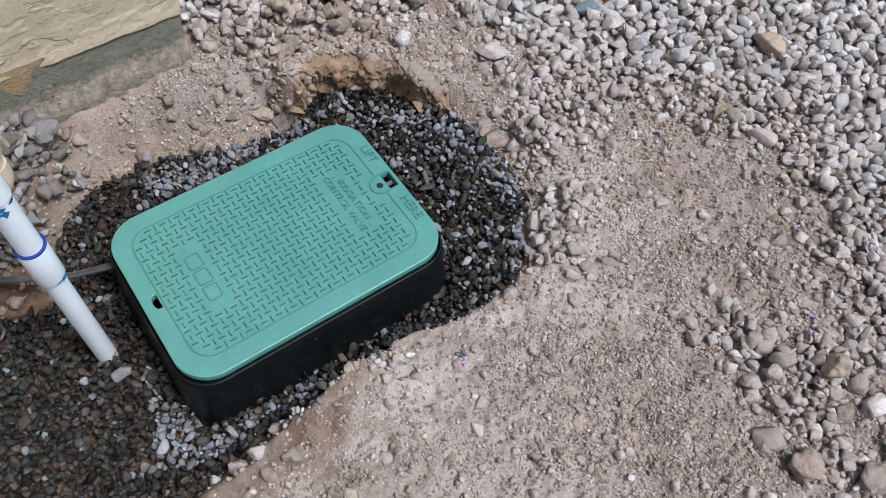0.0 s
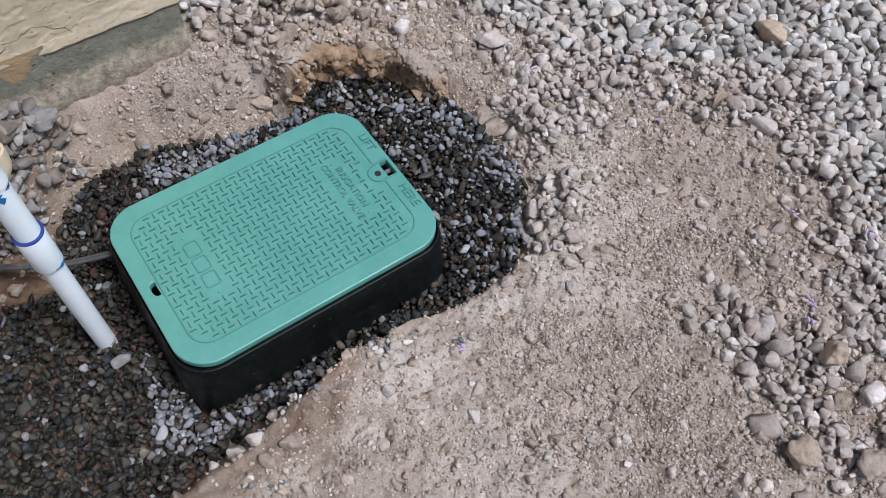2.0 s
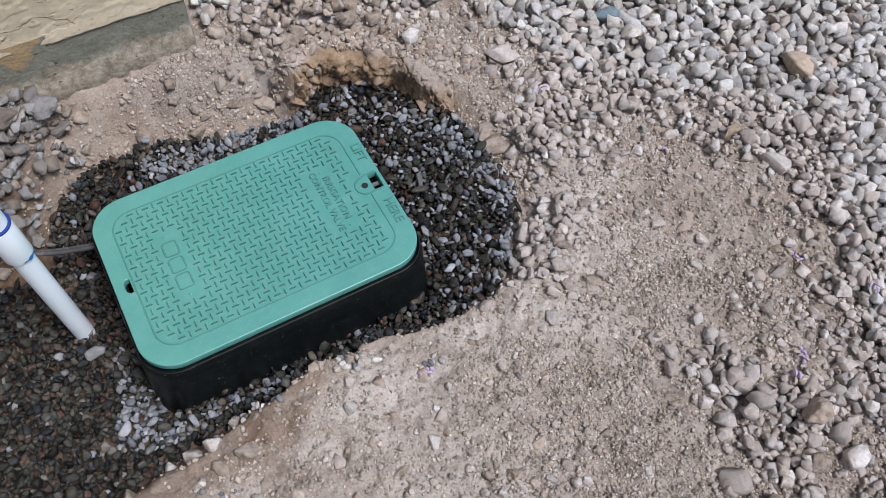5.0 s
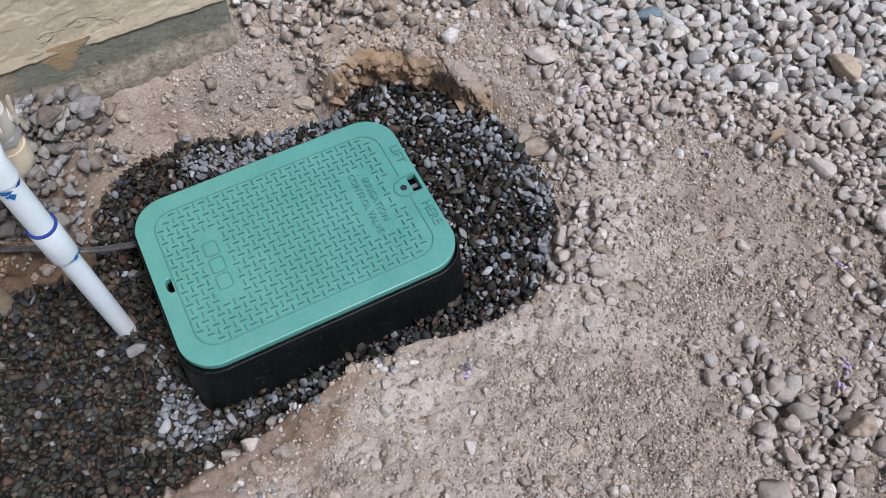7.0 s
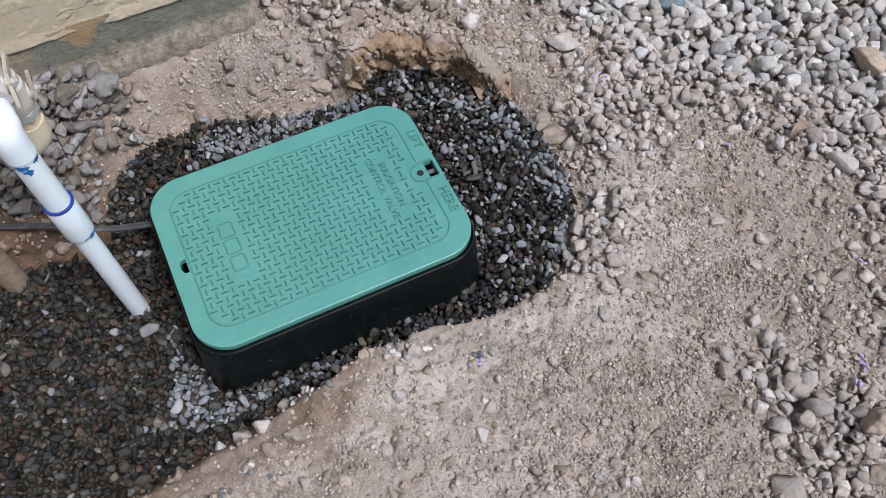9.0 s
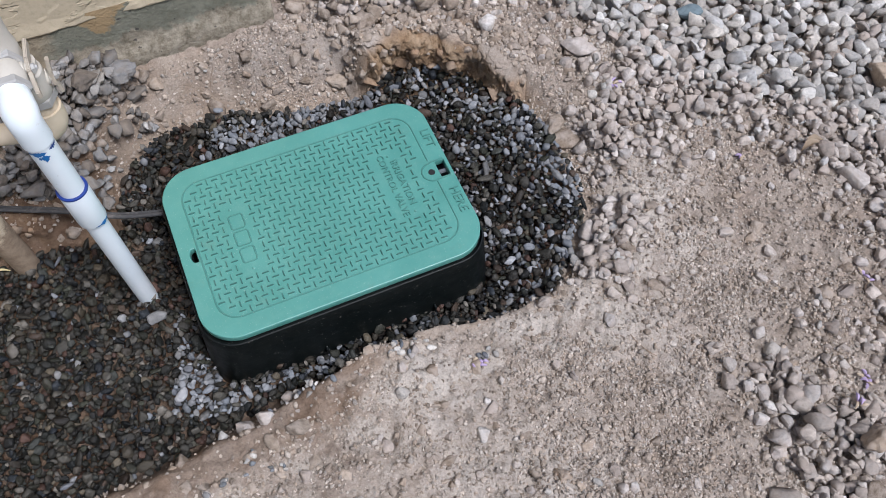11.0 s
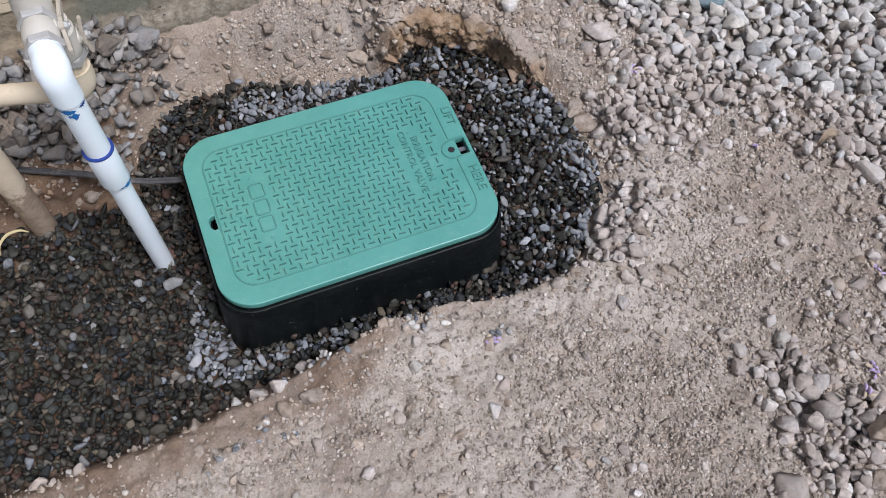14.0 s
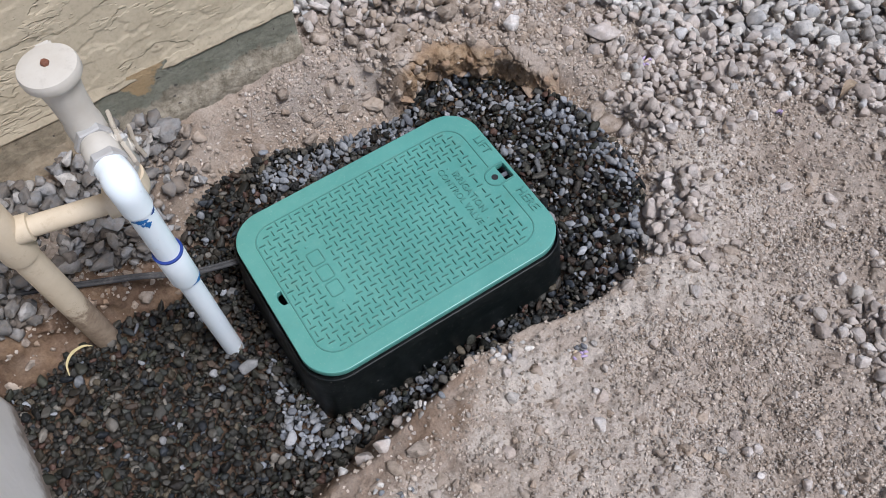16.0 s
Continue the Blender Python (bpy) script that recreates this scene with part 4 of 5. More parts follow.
# ---- cable along the bank ----
def build_cable():
    for k, (off, r, seed) in enumerate(((0.0, 0.0036, 5), (0.0055, 0.0026, 8))):
        line = [(-0.19, 0.116), (-0.225, 0.124), (-0.292, 0.146), (-0.36, 0.184), (-0.442, 0.222), (-0.517, 0.248), (-0.60, 0.272), (-0.72, 0.29), (-0.80, 0.30)]
        pts = [(x, y + off, max(0.102, float(land(np.array(x), np.array(y))) + 0.006)) for x, y in line]
        tagged(part("cable", sweep(spline(pts), r, 10, 0.03, seed), CABLE, smooth=True), "dusty black irrigation cable lying along the bank", "cable", "cables on the bank")


build_cable()


# ---- stones ----
def ball(level):
    bm = bmesh.new()
    bmesh.ops.create_icosphere(bm, subdivisions=level, radius=1)
    V = np.array([v.co[:] for v in bm.verts])
    F = np.array([[v.index for v in f.verts] for f in bm.faces])
    bm.free()
    return V / np.linalg.norm(V, axis=1)[:, None], F


def broken(rng, cuts=11, worn=0.09, uneven=0.024, flat=(0.6, 0.88)):
    """A crushed stone: a block split along random planes, its edges worn. Corners and triangles."""
    bm = bmesh.new()
    bmesh.ops.create_cube(bm, size=2.2)
    for _ in range(cuts):
        n = Vector(rng.normal(size=3)).normalized()
        g = bm.verts[:] + bm.edges[:] + bm.faces[:]
        r = bmesh.ops.bisect_plane(bm, geom=g, plane_co=n * float(rng.uniform(0.62, 0.98)), plane_no=n, clear_outer=True)
        e = [x for x in r["geom_cut"] if isinstance(x, bmesh.types.BMEdge)]
        if e:
            bmesh.ops.contextual_create(bm, geom=e)
    bmesh.ops.remove_doubles(bm, verts=bm.verts, dist=0.22)
    bmesh.ops.bevel(bm, geom=bm.edges, offset=worn, segments=1, affect="EDGES", clamp_overlap=True)
    bmesh.ops.triangulate(bm, faces=bm.faces)
    bm.verts.index_update()
    V = np.array([v.co[:] for v in bm.verts])
    F = np.array([[v.index for v in f.verts] for f in bm.faces])
    bm.free()
    V = V - V.mean(0)
    V = V + rng.normal(0, uneven, V.shape)
    V = V / np.abs(V).max() * 1.05
    return V * np.array([1.0, rng.uniform(0.72, 0.98), rng.uniform(*flat)]), F


def stones(rng, n, **kw):
    """n kinds of crushed stone: their corners and their triangles."""
    made = [broken(rng, int(rng.integers(9, 15)), **kw) for _ in range(n)]
    return [a for a, _ in made], [b for _, b in made]


def waterworn(V, rng):
    """A rounded pebble: a blunted many-sided block."""
    n = rng.normal(size=(13, 3))
    n /= np.linalg.norm(n, axis=1)[:, None]
    n = np.concatenate([n, -n[:6]])
    h = rng.uniform(0.58, 1.0, 19)
    p = rng.uniform(22, 60)
    r = (np.maximum(V @ n.T / h, 0) ** p).sum(1) ** (-1 / p)
    return V * r[:, None] * np.array([1.12, rng.uniform(0.70, 1.0), rng.uniform(0.48, 0.78)])


def crumbly(V, rng):
    """A lump of earth: broken faces with a granular skin."""
    n = rng.normal(size=(10, 3))
    n /= np.linalg.norm(n, axis=1)[:, None]
    d = V @ n.T
    r = np.minimum(np.where(d > 0.05, rng.uniform(0.62, 0.95, 10) / np.maximum(d, 0.05), 9).min(1), 1.15)
    for f, a in ((4, 0.09), (9, 0.06), (19, 0.035)):
        k = rng.normal(size=(7, 3)) * f
        r = r * (1 + a * np.sin(V @ k.T + rng.uniform(0, 6, 7)).sum(1) / 3.2)
    return V * r[:, None] * np.array([1.0, rng.uniform(0.75, 0.95), rng.uniform(0.6, 0.85)])


def turns(rng, n, tilt):
    """Random turns: any way round, tilted by up to tilt radians or so."""
    a, b, c = rng.uniform(0, 2 * np.pi, n), rng.normal(0, tilt, n), rng.normal(0, tilt, n)
    ca, sa, cb, sb, cc, sc = np.cos(a), np.sin(a), np.cos(b), np.sin(b), np.cos(c), np.sin(c)
    R = np.empty((n, 3, 3))
    R[:, 0, 0], R[:, 0, 1], R[:, 0, 2] = ca * cb, ca * sb * sc - sa * cc, ca * sb * cc + sa * sc
    R[:, 1, 0], R[:, 1, 1], R[:, 1, 2] = sa * cb, sa * sb * sc + ca * cc, sa * sb * cc - ca * sc
    R[:, 2, 0], R[:, 2, 1], R[:, 2, 2] = -sb, cb * sc, cb * cc
    return R


class Heap:
    """The height of all that has been laid down, on a fine grid, so that stones come to rest on one another."""
    X0, Y0, STEP = -0.80, -0.98, 0.003

    def __init__(self):
        self.nx, self.ny = 800, 620
        X, Y = np.meshgrid(self.X0 + self.STEP * np.arange(self.nx), self.Y0 + self.STEP * np.arange(self.ny))
        self.h = land(X.ravel(), Y.ravel()).reshape(X.shape)
        self.bare = self.h.copy()

    def patch(self, x, y, r):
        k = max(1, int(r / self.STEP))
        i, j = int((x - self.X0) / self.STEP), int((y - self.Y0) / self.STEP)
        return slice(max(j - k, 0), j + k + 1), slice(max(i - k, 0), i + k + 1)

    def level(self, x, y, r):
        p = self.h[self.patch(x, y, r)]
        return float(p.mean()) if p.size else 0.0

    def ground(self, x, y):
        return float(self.bare[int((y - self.Y0) / self.STEP), int((x - self.X0) / self.STEP)])

    def cover(self, x, y, r):
        """How thick the stones lie here already."""
        p = self.patch(x, y, r)
        q = self.h[p] - self.bare[p]
        return float(q.mean()) if q.size else 0.0

    def lay(self, x, y, r, top):
        p = self.patch(x, y, r * 0.8)
        if self.h[p].size:
            self.h[p] = np.maximum(self.h[p], top)


HEAP = Heap()


def scatter(rng, n, box, density, size, thick, choices=5, sink=0.25, settle=True, rest=0.0):
    """Places and radii of n stones; each takes the lowest of a few spots."""
    x0, y0, x1, y1 = box
    xs, ys = [], []
    got = 0
    while got < n * choices:
        x, y = rng.uniform(x0, x1, n * choices), rng.uniform(y0, y1, n * choices)
        ok = rng.random(n * choices) < density(x, y)
        xs.append(x[ok]), ys.append(y[ok])
        got += int(ok.sum())
        if not ok.any():
            break
    x, y = np.concatenate(xs)[:n * choices], np.concatenate(ys)[:n * choices]
    r = size(rng, n)
    P = np.empty((n, 3))
    for k in range(n):
        best = None
        for c in range(choices):
            i = k * choices + c
            z = HEAP.cover(x[i], y[i], r[k] * 0.55)
            if best is None or z < best[0]:
                best = (z, x[i], y[i])
        _, bx, by = best
        z = HEAP.level(bx, by, r[k] * 0.55) if settle else HEAP.ground(bx, by)
        if rest:
            z += rest * (float(HEAP.h[HEAP.patch(bx, by, r[k] * 0.5)].max()) - z)
        zc = z + r[k] * thick * (1 - sink * 2)
        P[k] = bx, by, zc
        if settle:
            HEAP.lay(bx, by, r[k], zc + r[k] * thick * 0.75)
    return P, r


def uncovered(P, r, thick):
    """Which stones are not buried under others."""
    top, low = P[:, 2] + r * thick * 0.75, np.full(len(P), 9.0)
    for dx, dy in ((0, 0), (0.8, 0), (-0.8, 0), (0, 0.8), (0, -0.8)):
        i = np.clip(((P[:, 0] + dx * r - HEAP.X0) / HEAP.STEP).astype(int), 0, HEAP.nx - 1)
        j = np.clip(((P[:, 1] + dy * r - HEAP.Y0) / HEAP.STEP).astype(int), 0, HEAP.ny - 1)
        low = np.minimum(low, HEAP.h[j, i])
    return low < top + 1.1 * r


def mass(name, protos, F, P, r, R, pick, mats, mat_index, smooth):
    """Many stones joined in one mesh. F: the triangles of every kind of stone, or one set for all."""
    VV, FF, MM, base = [], [], [], 0
    for k, proto in enumerate(protos):
        f = F[k] if isinstance(F, list) else F
        w = np.nonzero(pick == k)[0]
        if not len(w):
            continue
        A = proto[None] * r[w, None, None]
        VV.append((np.einsum("nij,nkj->nki", R[w], A) + P[w, None]).reshape(-1, 3))
        FF.append((f[None] + (np.arange(len(w)) * len(proto))[:, None, None]).reshape(-1, 3) + base)
        MM.append(np.repeat(mat_index[w], len(f)))
        base += len(w) * len(proto)
    return tri_mesh(name, np.concatenate(VV), np.concatenate(FF), smooth, mats, np.concatenate(MM))


def lay_out(thing_name, label, category, piece, protos, F, P, r, R, pick, mats, mat_index, smooth, stretch, limit=300):
    """A bed of stones: those in a stretch of the plan singly, the rest joined."""
    bed = thing(thing_name, label, category)
    cx, cy = stretch
    order = np.argsort(np.hypot(P[:, 0] - cx, P[:, 1] - cy) - P[:, 2] * 1.5)
    single, rest = order[:limit], order[limit:]
    meshes = {}
    for k in single:
        key = (int(pick[k]), int(mat_index[k]))
        if key not in meshes:
            meshes[key] = tri_mesh(piece, protos[key[0]], F[key[0]] if isinstance(F, list) else F, smooth, [mats[key[1]]])
        ob = new(piece, meshes[key])
        ob.parent = bed
        ob.matrix_world = Matrix.LocRotScale(Vector(P[k]), Matrix(R[k].tolist()).to_quaternion(), Vector((r[k],) * 3))
    if len(rest):
        ob = part(piece + "_mass", mass(piece + "_mass", protos, F, P[rest], r[rest], R[rest], pick[rest], mats, mat_index[rest], smooth), None, bed)
        ob["kind"] = "stuff"
    return bed


def geodesic(f):
    """A ball with f steps along each edge of an icosahedron."""
    V, F = ball(1)
    seen, out, tris = {}, [], []

    def at(p):
        key = tuple(np.round(p, 5))
        if key not in seen:
            seen[key] = len(out)
            out.append(p / np.linalg.norm(p))
        return seen[key]

    for a, b, c in V[F]:
        def q(i, j):
            return at(a + (b - a) * i / f + (c - a) * j / f)
        for i in range(f):
            for j in range(f - i):
                tris.append((q(i, j), q(i + 1, j), q(i, j + 1)))
                if i + j < f - 1:
                    tris.append((q(i + 1, j), q(i + 1, j + 1), q(i, j + 1)))
    return np.array(out), np.array(tris)


V1, F1 = ball(1)
G3, H3 = geodesic(3)
V2, F2 = ball(2)
V4, F4 = ball(4)


def box_free(x, y, m=0.0):
    return (np.abs(x) > 0.224 + m) | (np.abs(y - 0.003) > 0.160 + m)


def build_pebbles():
    rng = np.random.default_rng(11)
    protos = [waterworn(G3, rng) for _ in range(44)]

    def dens(x, y):
        d = inside(PIT, x, y) + 0.014 * (fbm(x, y, 0.05, 61, 3) - 0.5) + 0.014 * ss(0.17, 0.21, x) * (1 - ss(0.38, 0.44, x)) * ss(0.08, 0.18, y) + 0.012 * (1 - ss(-0.17, -0.13, y))
        return np.where(box_free(x, y) & (x > -0.62), ss(0.0, 0.008, d), 0.0)

    def size(rng, n):
        return np.clip(rng.lognormal(math.log(0.0057), 0.32, n), 0.0034, 0.0120)

    P, r = scatter(rng, 14500, (-0.72, -0.26, 0.46, 0.34), dens, size, 0.6, 6, 0.18, rest=0.3)
    keep = uncovered(P, r, 0.6)
    P, r = P[keep], r[keep] * 0.95
    R = turns(rng, len(P), 0.6)
    pick = rng.integers(0, len(protos), len(P))
    # where the stones have dried: along the edges of the hole and beside one corner of the box
    x, y = P[:, 0], P[:, 1]
    d = inside(PIT, x, y)
    n = fbm(x, y, 0.05, 66, 3)
    corner = np.exp(-((x + 0.262) / 0.058) ** 2 - ((y + 0.142) / 0.068) ** 2)
    north = np.exp(-((y - 0.262 + 0.04 * np.maximum(x, 0)) / 0.035) ** 2) * ss(-0.2, -0.1, x) * (1 - ss(0.17, 0.22, x))
    ridge = [(0.318, 0.205), (0.365, 0.144), (0.392, 0.05), (0.402, -0.04), (0.390, -0.105), (0.350, -0.165)]
    away = np.full(len(P), 9.0)
    for (ax, ay), (bx, by) in zip(ridge, ridge[1:]):
        t = np.clip(((x - ax) * (bx - ax) + (y - ay) * (by - ay)) / ((bx - ax) ** 2 + (by - ay) ** 2), 0, 1)
        away = np.minimum(away, np.hypot(x - ax - t * (bx - ax), y - ay - t * (by - ay)))
    crest = np.exp(-(away / 0.026) ** 2)
    flank = np.exp(-((x + 0.262) / 0.025) ** 2) * ss(-0.15, -0.1, y) * (1 - ss(-0.02, 0.04, y)) * 0.85
    skirt = np.exp(-((y + 0.182) / 0.022) ** 2) * (1 - ss(-0.05, 0.3, x)) * ss(-0.32, -0.24, x) * 0.8
    dry = np.maximum.reduce([corner, north * 1.05, crest, flank, skirt]) + 0.75 * (n - 0.5)
    idx = (rng.random(len(P)) < np.maximum(ss(0.38, 1.0, dry) * 0.85, 0.03 + 0.30 * ss(0.2, 0.26, x))).astype(int)
    lay_out("pebble_bed", "wet dark rounded pebbles, dried grey in patches, round the box", "pebbles", "pebble", protos, H3, P, r, R, pick, [WET, DRY], idx, True, (-0.24, -0.12))


def build_gravel():
    rng = np.random.default_rng(23)
    protos, faces = stones(rng, 48)

    def dens(x, y):
        d = inside(GRAVEL_EDGE, x, y) + 0.07 * (fbm(x, y, 0.12, 63, 3) - 0.5)
        wall = (x < 0.085) & (y > 0.39)
        return np.where(wall, 0, ss(-0.02, 0.015, d))

    def size(rng, n):
        return np.clip(rng.lognormal(math.log(0.0115), 0.26, n), 0.006, 0.018)

    P, r = scatter(rng, 6400, (0.05, -0.95, 1.55, 0.84), dens, size, 0.62, 5, 0.12, rest=0.5)
    keep = uncovered(P, r, 0.62)
    P, r = P[keep], r[keep]
    R = turns(rng, len(P), 0.5)
    pick = rng.integers(0, len(protos), len(P))
    lay_out("gravel_bed", "light grey crushed gravel spread over the ground", "gravel", "stone", protos, faces, P, r, R, pick, [GRAVEL, RUBBLE], (rng.random(len(P)) < 0.14).astype(int), True, (0.75, -0.1))


def build_rubble():
    rng = np.random.default_rng(37)
    protos, faces = stones(rng, 44, worn=0.10, uneven=0.035)

    def dens(x, y):
        g = -inside(GRAVEL_EDGE, x, y)
        pit = -inside(PIT, x, y)
        n = fbm(x, y, 0.10, 83, 3)
        belt = (1 - ss(0.0, 0.16, g)) * ss(0.0, 0.02, g + 0.02)
        tongue = np.exp(-(((x - 0.55) / 0.11) ** 2 + ((y + 0.0) / 0.10) ** 2))
        heap = ss(0.0, 0.10, x - 0.42 - 0.30 * np.maximum(y + 0.58, 0)) * ss(0.36, 0.44, -y) * 0.36
        rim = np.exp(-((pit - 0.045) / 0.045) ** 2) * ss(0.28, 0.36, x) * (1 - ss(0.0, 0.04, y)) * 0.6
        bare = np.maximum(np.exp(-(((x - 0.60) / 0.13) ** 2 + ((y + 0.26) / 0.10) ** 2)), 1.15 * np.exp(-(((x - 0.49) / 0.075) ** 2 + ((y - 0.125) / 0.075) ** 2)))
        v = np.maximum.reduce([belt * 0.9, tongue * 0.9, heap, rim]) * (0.25 + 1.3 * ss(0.4, 0.62, n)) * (1 - 0.85 * bare)
        v = np.maximum(v, 0.012)
        return np.where((pit > 0.020) & (y > -0.93) & ~((y > 0.38) & (x < 0.09)) & ~((x < 0.14) & (y > 0)), np.clip(v, 0, 1), 0)

    def size(rng, n):
        return np.clip(rng.lognormal(math.log(0.0074), 0.38, n), 0.0035, 0.0140)

    P, r = scatter(rng, 3500, (-0.75, -0.93, 1.3, 0.60), dens, size, 0.62, 2, 0.22)
    R = turns(rng, len(P), 0.45)
    pick = rng.integers(0, len(protos), len(P))
    lay_out("rubble", "dusty brown broken stones strewn over the soil", "stones", "stone", protos, faces, P, r, R, pick, [RUBBLE, GRAVEL], (rng.random(len(P)) < 0.06).astype(int), True, (0.5, -0.4))


def build_bank_rocks():
    rng = np.random.default_rng(41)
    protos, faces = stones(rng, 40, worn=0.10, uneven=0.055)

    def dens(x, y):
        n = fbm(x, y, 0.07, 87, 3)
        a = (1 - ss(-0.24, -0.17, x)) * ss(0.195, 0.215, y) * (1 - ss(0.385, 0.40, y)) * ss(0.36, 0.44, n)
        a = np.where(y < np.interp(x, [-0.72, -0.517, -0.48, -0.442, -0.36, -0.292, -0.22], [0.20, 0.205, 0.21, 0.245, 0.215, 0.215, 0.24]), 0, a)
        edge = ss(0.34, 0.36, y) * (1 - ss(0.385, 0.395, y)) * (1 - ss(-0.02, 0.06, x)) * 0.012
        b = np.exp(-((x - 0.26) / 0.10) ** 2 - ((y - 0.36) / 0.05) ** 2) * 0.22
        return np.where((x > -0.78) & (inside(PIT, x, y) < -0.014), np.clip(a + edge + b, 0, 1), 0)

    def size(rng, n):
        return np.clip(rng.lognormal(math.log(0.0098), 0.36, n), 0.005, 0.018)

    P, r = scatter(rng, 1050, (-0.78, 0.18, 0.40, 0.46), dens, size, 0.6, 4, 0.16, rest=0.4)
    R = turns(rng, len(P), 0.5)
    pick = rng.integers(0, len(protos), len(P))
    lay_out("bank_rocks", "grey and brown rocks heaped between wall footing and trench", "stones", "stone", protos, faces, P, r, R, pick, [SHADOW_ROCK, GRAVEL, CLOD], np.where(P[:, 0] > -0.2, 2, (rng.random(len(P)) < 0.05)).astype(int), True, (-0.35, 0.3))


def build_lumps():
    """Half-buried lumps that break up the soil, and clay standing out of the cut banks."""
    rng = np.random.default_rng(91)
    protos, faces = stones(rng, 24, worn=0.11, uneven=0.05)

    def dens(x, y):
        pit = -inside(PIT, x, y)
        bank = ss(0.1, 0.2, y) * (1 - ss(0.40, 0.5, x))
        v = 0.16 + 0.84 * bank
        v = v * (1 - np.exp(-(((x - 0.49) / 0.07) ** 2 + ((y - 0.125) / 0.07) ** 2)))
        return np.where((pit > 0.01) & (inside(GRAVEL_EDGE, x, y) < 0) & ~((y > 0.39) & (x < 0.07)), v, 0)

    def size(rng, n):
        return np.clip(rng.lognormal(math.log(0.0062), 0.45, n), 0.003, 0.017)

    P, r = scatter(rng, 1800, (-0.72, -0.93, 0.95, 0.52), dens, size, 0.62, 1, 0.66, False)
    brow = np.concatenate(BROW)
    Q = brow[rng.choice(len(brow), 420, replace=False)]
    P, r = np.concatenate([P, Q]), np.concatenate([r, np.clip(rng.lognormal(math.log(0.0058), 0.45, len(Q)), 0.003, 0.014)])
    lay_out("soil_lumps", "half-buried lumps of dry brown earth", "soil lumps", "lump", protos, faces, P, r, turns(rng, len(P), 0.5), rng.integers(0, 24, len(P)), [CLOD], np.zeros(len(P), int), True, (0.1, -0.35))
    anchors = np.concatenate(BANK)
    protos, faces = stones(rng, 14, worn=0.1, uneven=0.04)
    P = anchors[rng.choice(len(anchors), 130, replace=False)] - np.array([0, 0, 0.003])
    r = np.clip(rng.lognormal(math.log(0.0062), 0.5, len(P)), 0.0025, 0.017)
    me = mass("clay_lumps", protos, faces, P, r, turns(rng, len(P), 0.9), rng.integers(0, 14, len(P)), [CLAY, CLOD], (P[:, 2] + rng.normal(0, 0.012, len(P)) > 0.095).astype(int), True)
    tagged(new("clay_lumps", me), "orange-brown clay lumps standing out of the cut bank", "clay lumps", kind="stuff")


def build_crumbs():
    rng = np.random.default_rng(53)
    tip = np.array([(1, 0, -0.4), (-1, 0, -0.4), (0, 1, -0.4), (0, -1, -0.4), (0.2, 0.1, 1)], float)
    cut = np.array([(0, 2, 4), (2, 1, 4), (1, 3, 4), (3, 0, 4), (0, 1, 2), (0, 3, 1)])
    small = [(tip + rng.normal(0, 0.22, tip.shape)) * np.array([1, 0.85, 0.7]) for _ in range(16)]
    protos = [V1 * rng.uniform(0.50, 1.20, (len(V1), 1)) * np.array([1.0, rng.uniform(0.7, 0.95), rng.uniform(0.6, 0.85)]) for _ in range(24)]

    def dens(x, y):
        pit = -inside(PIT, x, y)
        n = fbm(x, y, 0.11, 93, 4)
        smooth = np.exp(-((pit - 0.07) / 0.06) ** 2) * (1 - ss(-0.16, -0.1, y)) * (0.55 + 0.38 * (1 - ss(-0.2, 0.0, x)))
        smooth = np.maximum(smooth, 0.62 * (1 - ss(0.10, 0.36, x)) * (1 - ss(-0.2, -0.12, y)))
        v = (0.30 + 0.70 * ss(0.40, 0.60, n)) * (1 - smooth)
        near = (1 - ss(-0.12, 0.10, x)) * (1 - ss(0.0, 0.05, y)) * (1 - ss(0.035, 0.085, pit))
        west = (1 - ss(-0.33, -0.25, x)) * ss(0.06, 0.12, y) * (1 - ss(0.05, 0.10, pit))
        v = v * (1 - 0.88 * np.maximum(near, west))
        return np.where((pit > 0.004 + 0.010 * (1 - ss(-0.2, 0.0, x)) * (1 - ss(0.0, 0.05, y))) & ~((y > 0.39) & (x < 0.07)), v, 0)

    def size(rng, n):
        return np.clip(rng.lognormal(math.log(0.0036), 0.35, n), 0.0026, 0.0085)

    def grit(rng, n):
        return np.clip(rng.lognormal(math.log(0.0021), 0.35, n), 0.0011, 0.0038)

    P, r = scatter(rng, 13000, (-0.72, -0.93, 1.25, 0.62), dens, size, 0.62, 1, 0.2, False)
    # more of them on the broken brow and on the loose slope below the footing
    brow = np.concatenate(BROW)
    Q = brow[rng.choice(len(brow), 900)] + rng.normal(0, 0.0015, (900, 3)) + np.array([0, 0, 0.001])
    S, u = scatter(rng, 2200, (-0.30, 0.22, 0.36, 0.46), dens, lambda g, n: size(g, n) * 0.8, 0.62, 1, 0.2, False)
    P, r = np.concatenate([P, Q, S]), np.concatenate([r, size(rng, 900), u])
    R = turns(rng, len(P), 0.6)
    pick = rng.integers(0, len(protos), len(P))
    me = mass("soil_crumbs", protos, F1, P, r, R, pick, [CRUMB], np.zeros(len(P), int), True)
    P, r = scatter(rng, 100000, (-0.66, -0.80, 0.98, 0.56), dens, grit, 0.62, 1, 0.15, False)
    fine = mass("soil_grit", small, cut, P, r, turns(rng, len(P), 0.5), rng.integers(0, len(small), len(P)), [CRUMB], np.zeros(len(P), int), False)
    tagged(new("soil_grit", fine), "fine grit of dry brown soil", "soil grit", kind="stuff")
    tagged(new("soil_crumbs", me), "loose crumbs and grit of dry brown soil", "soil crumbs", kind="stuff")


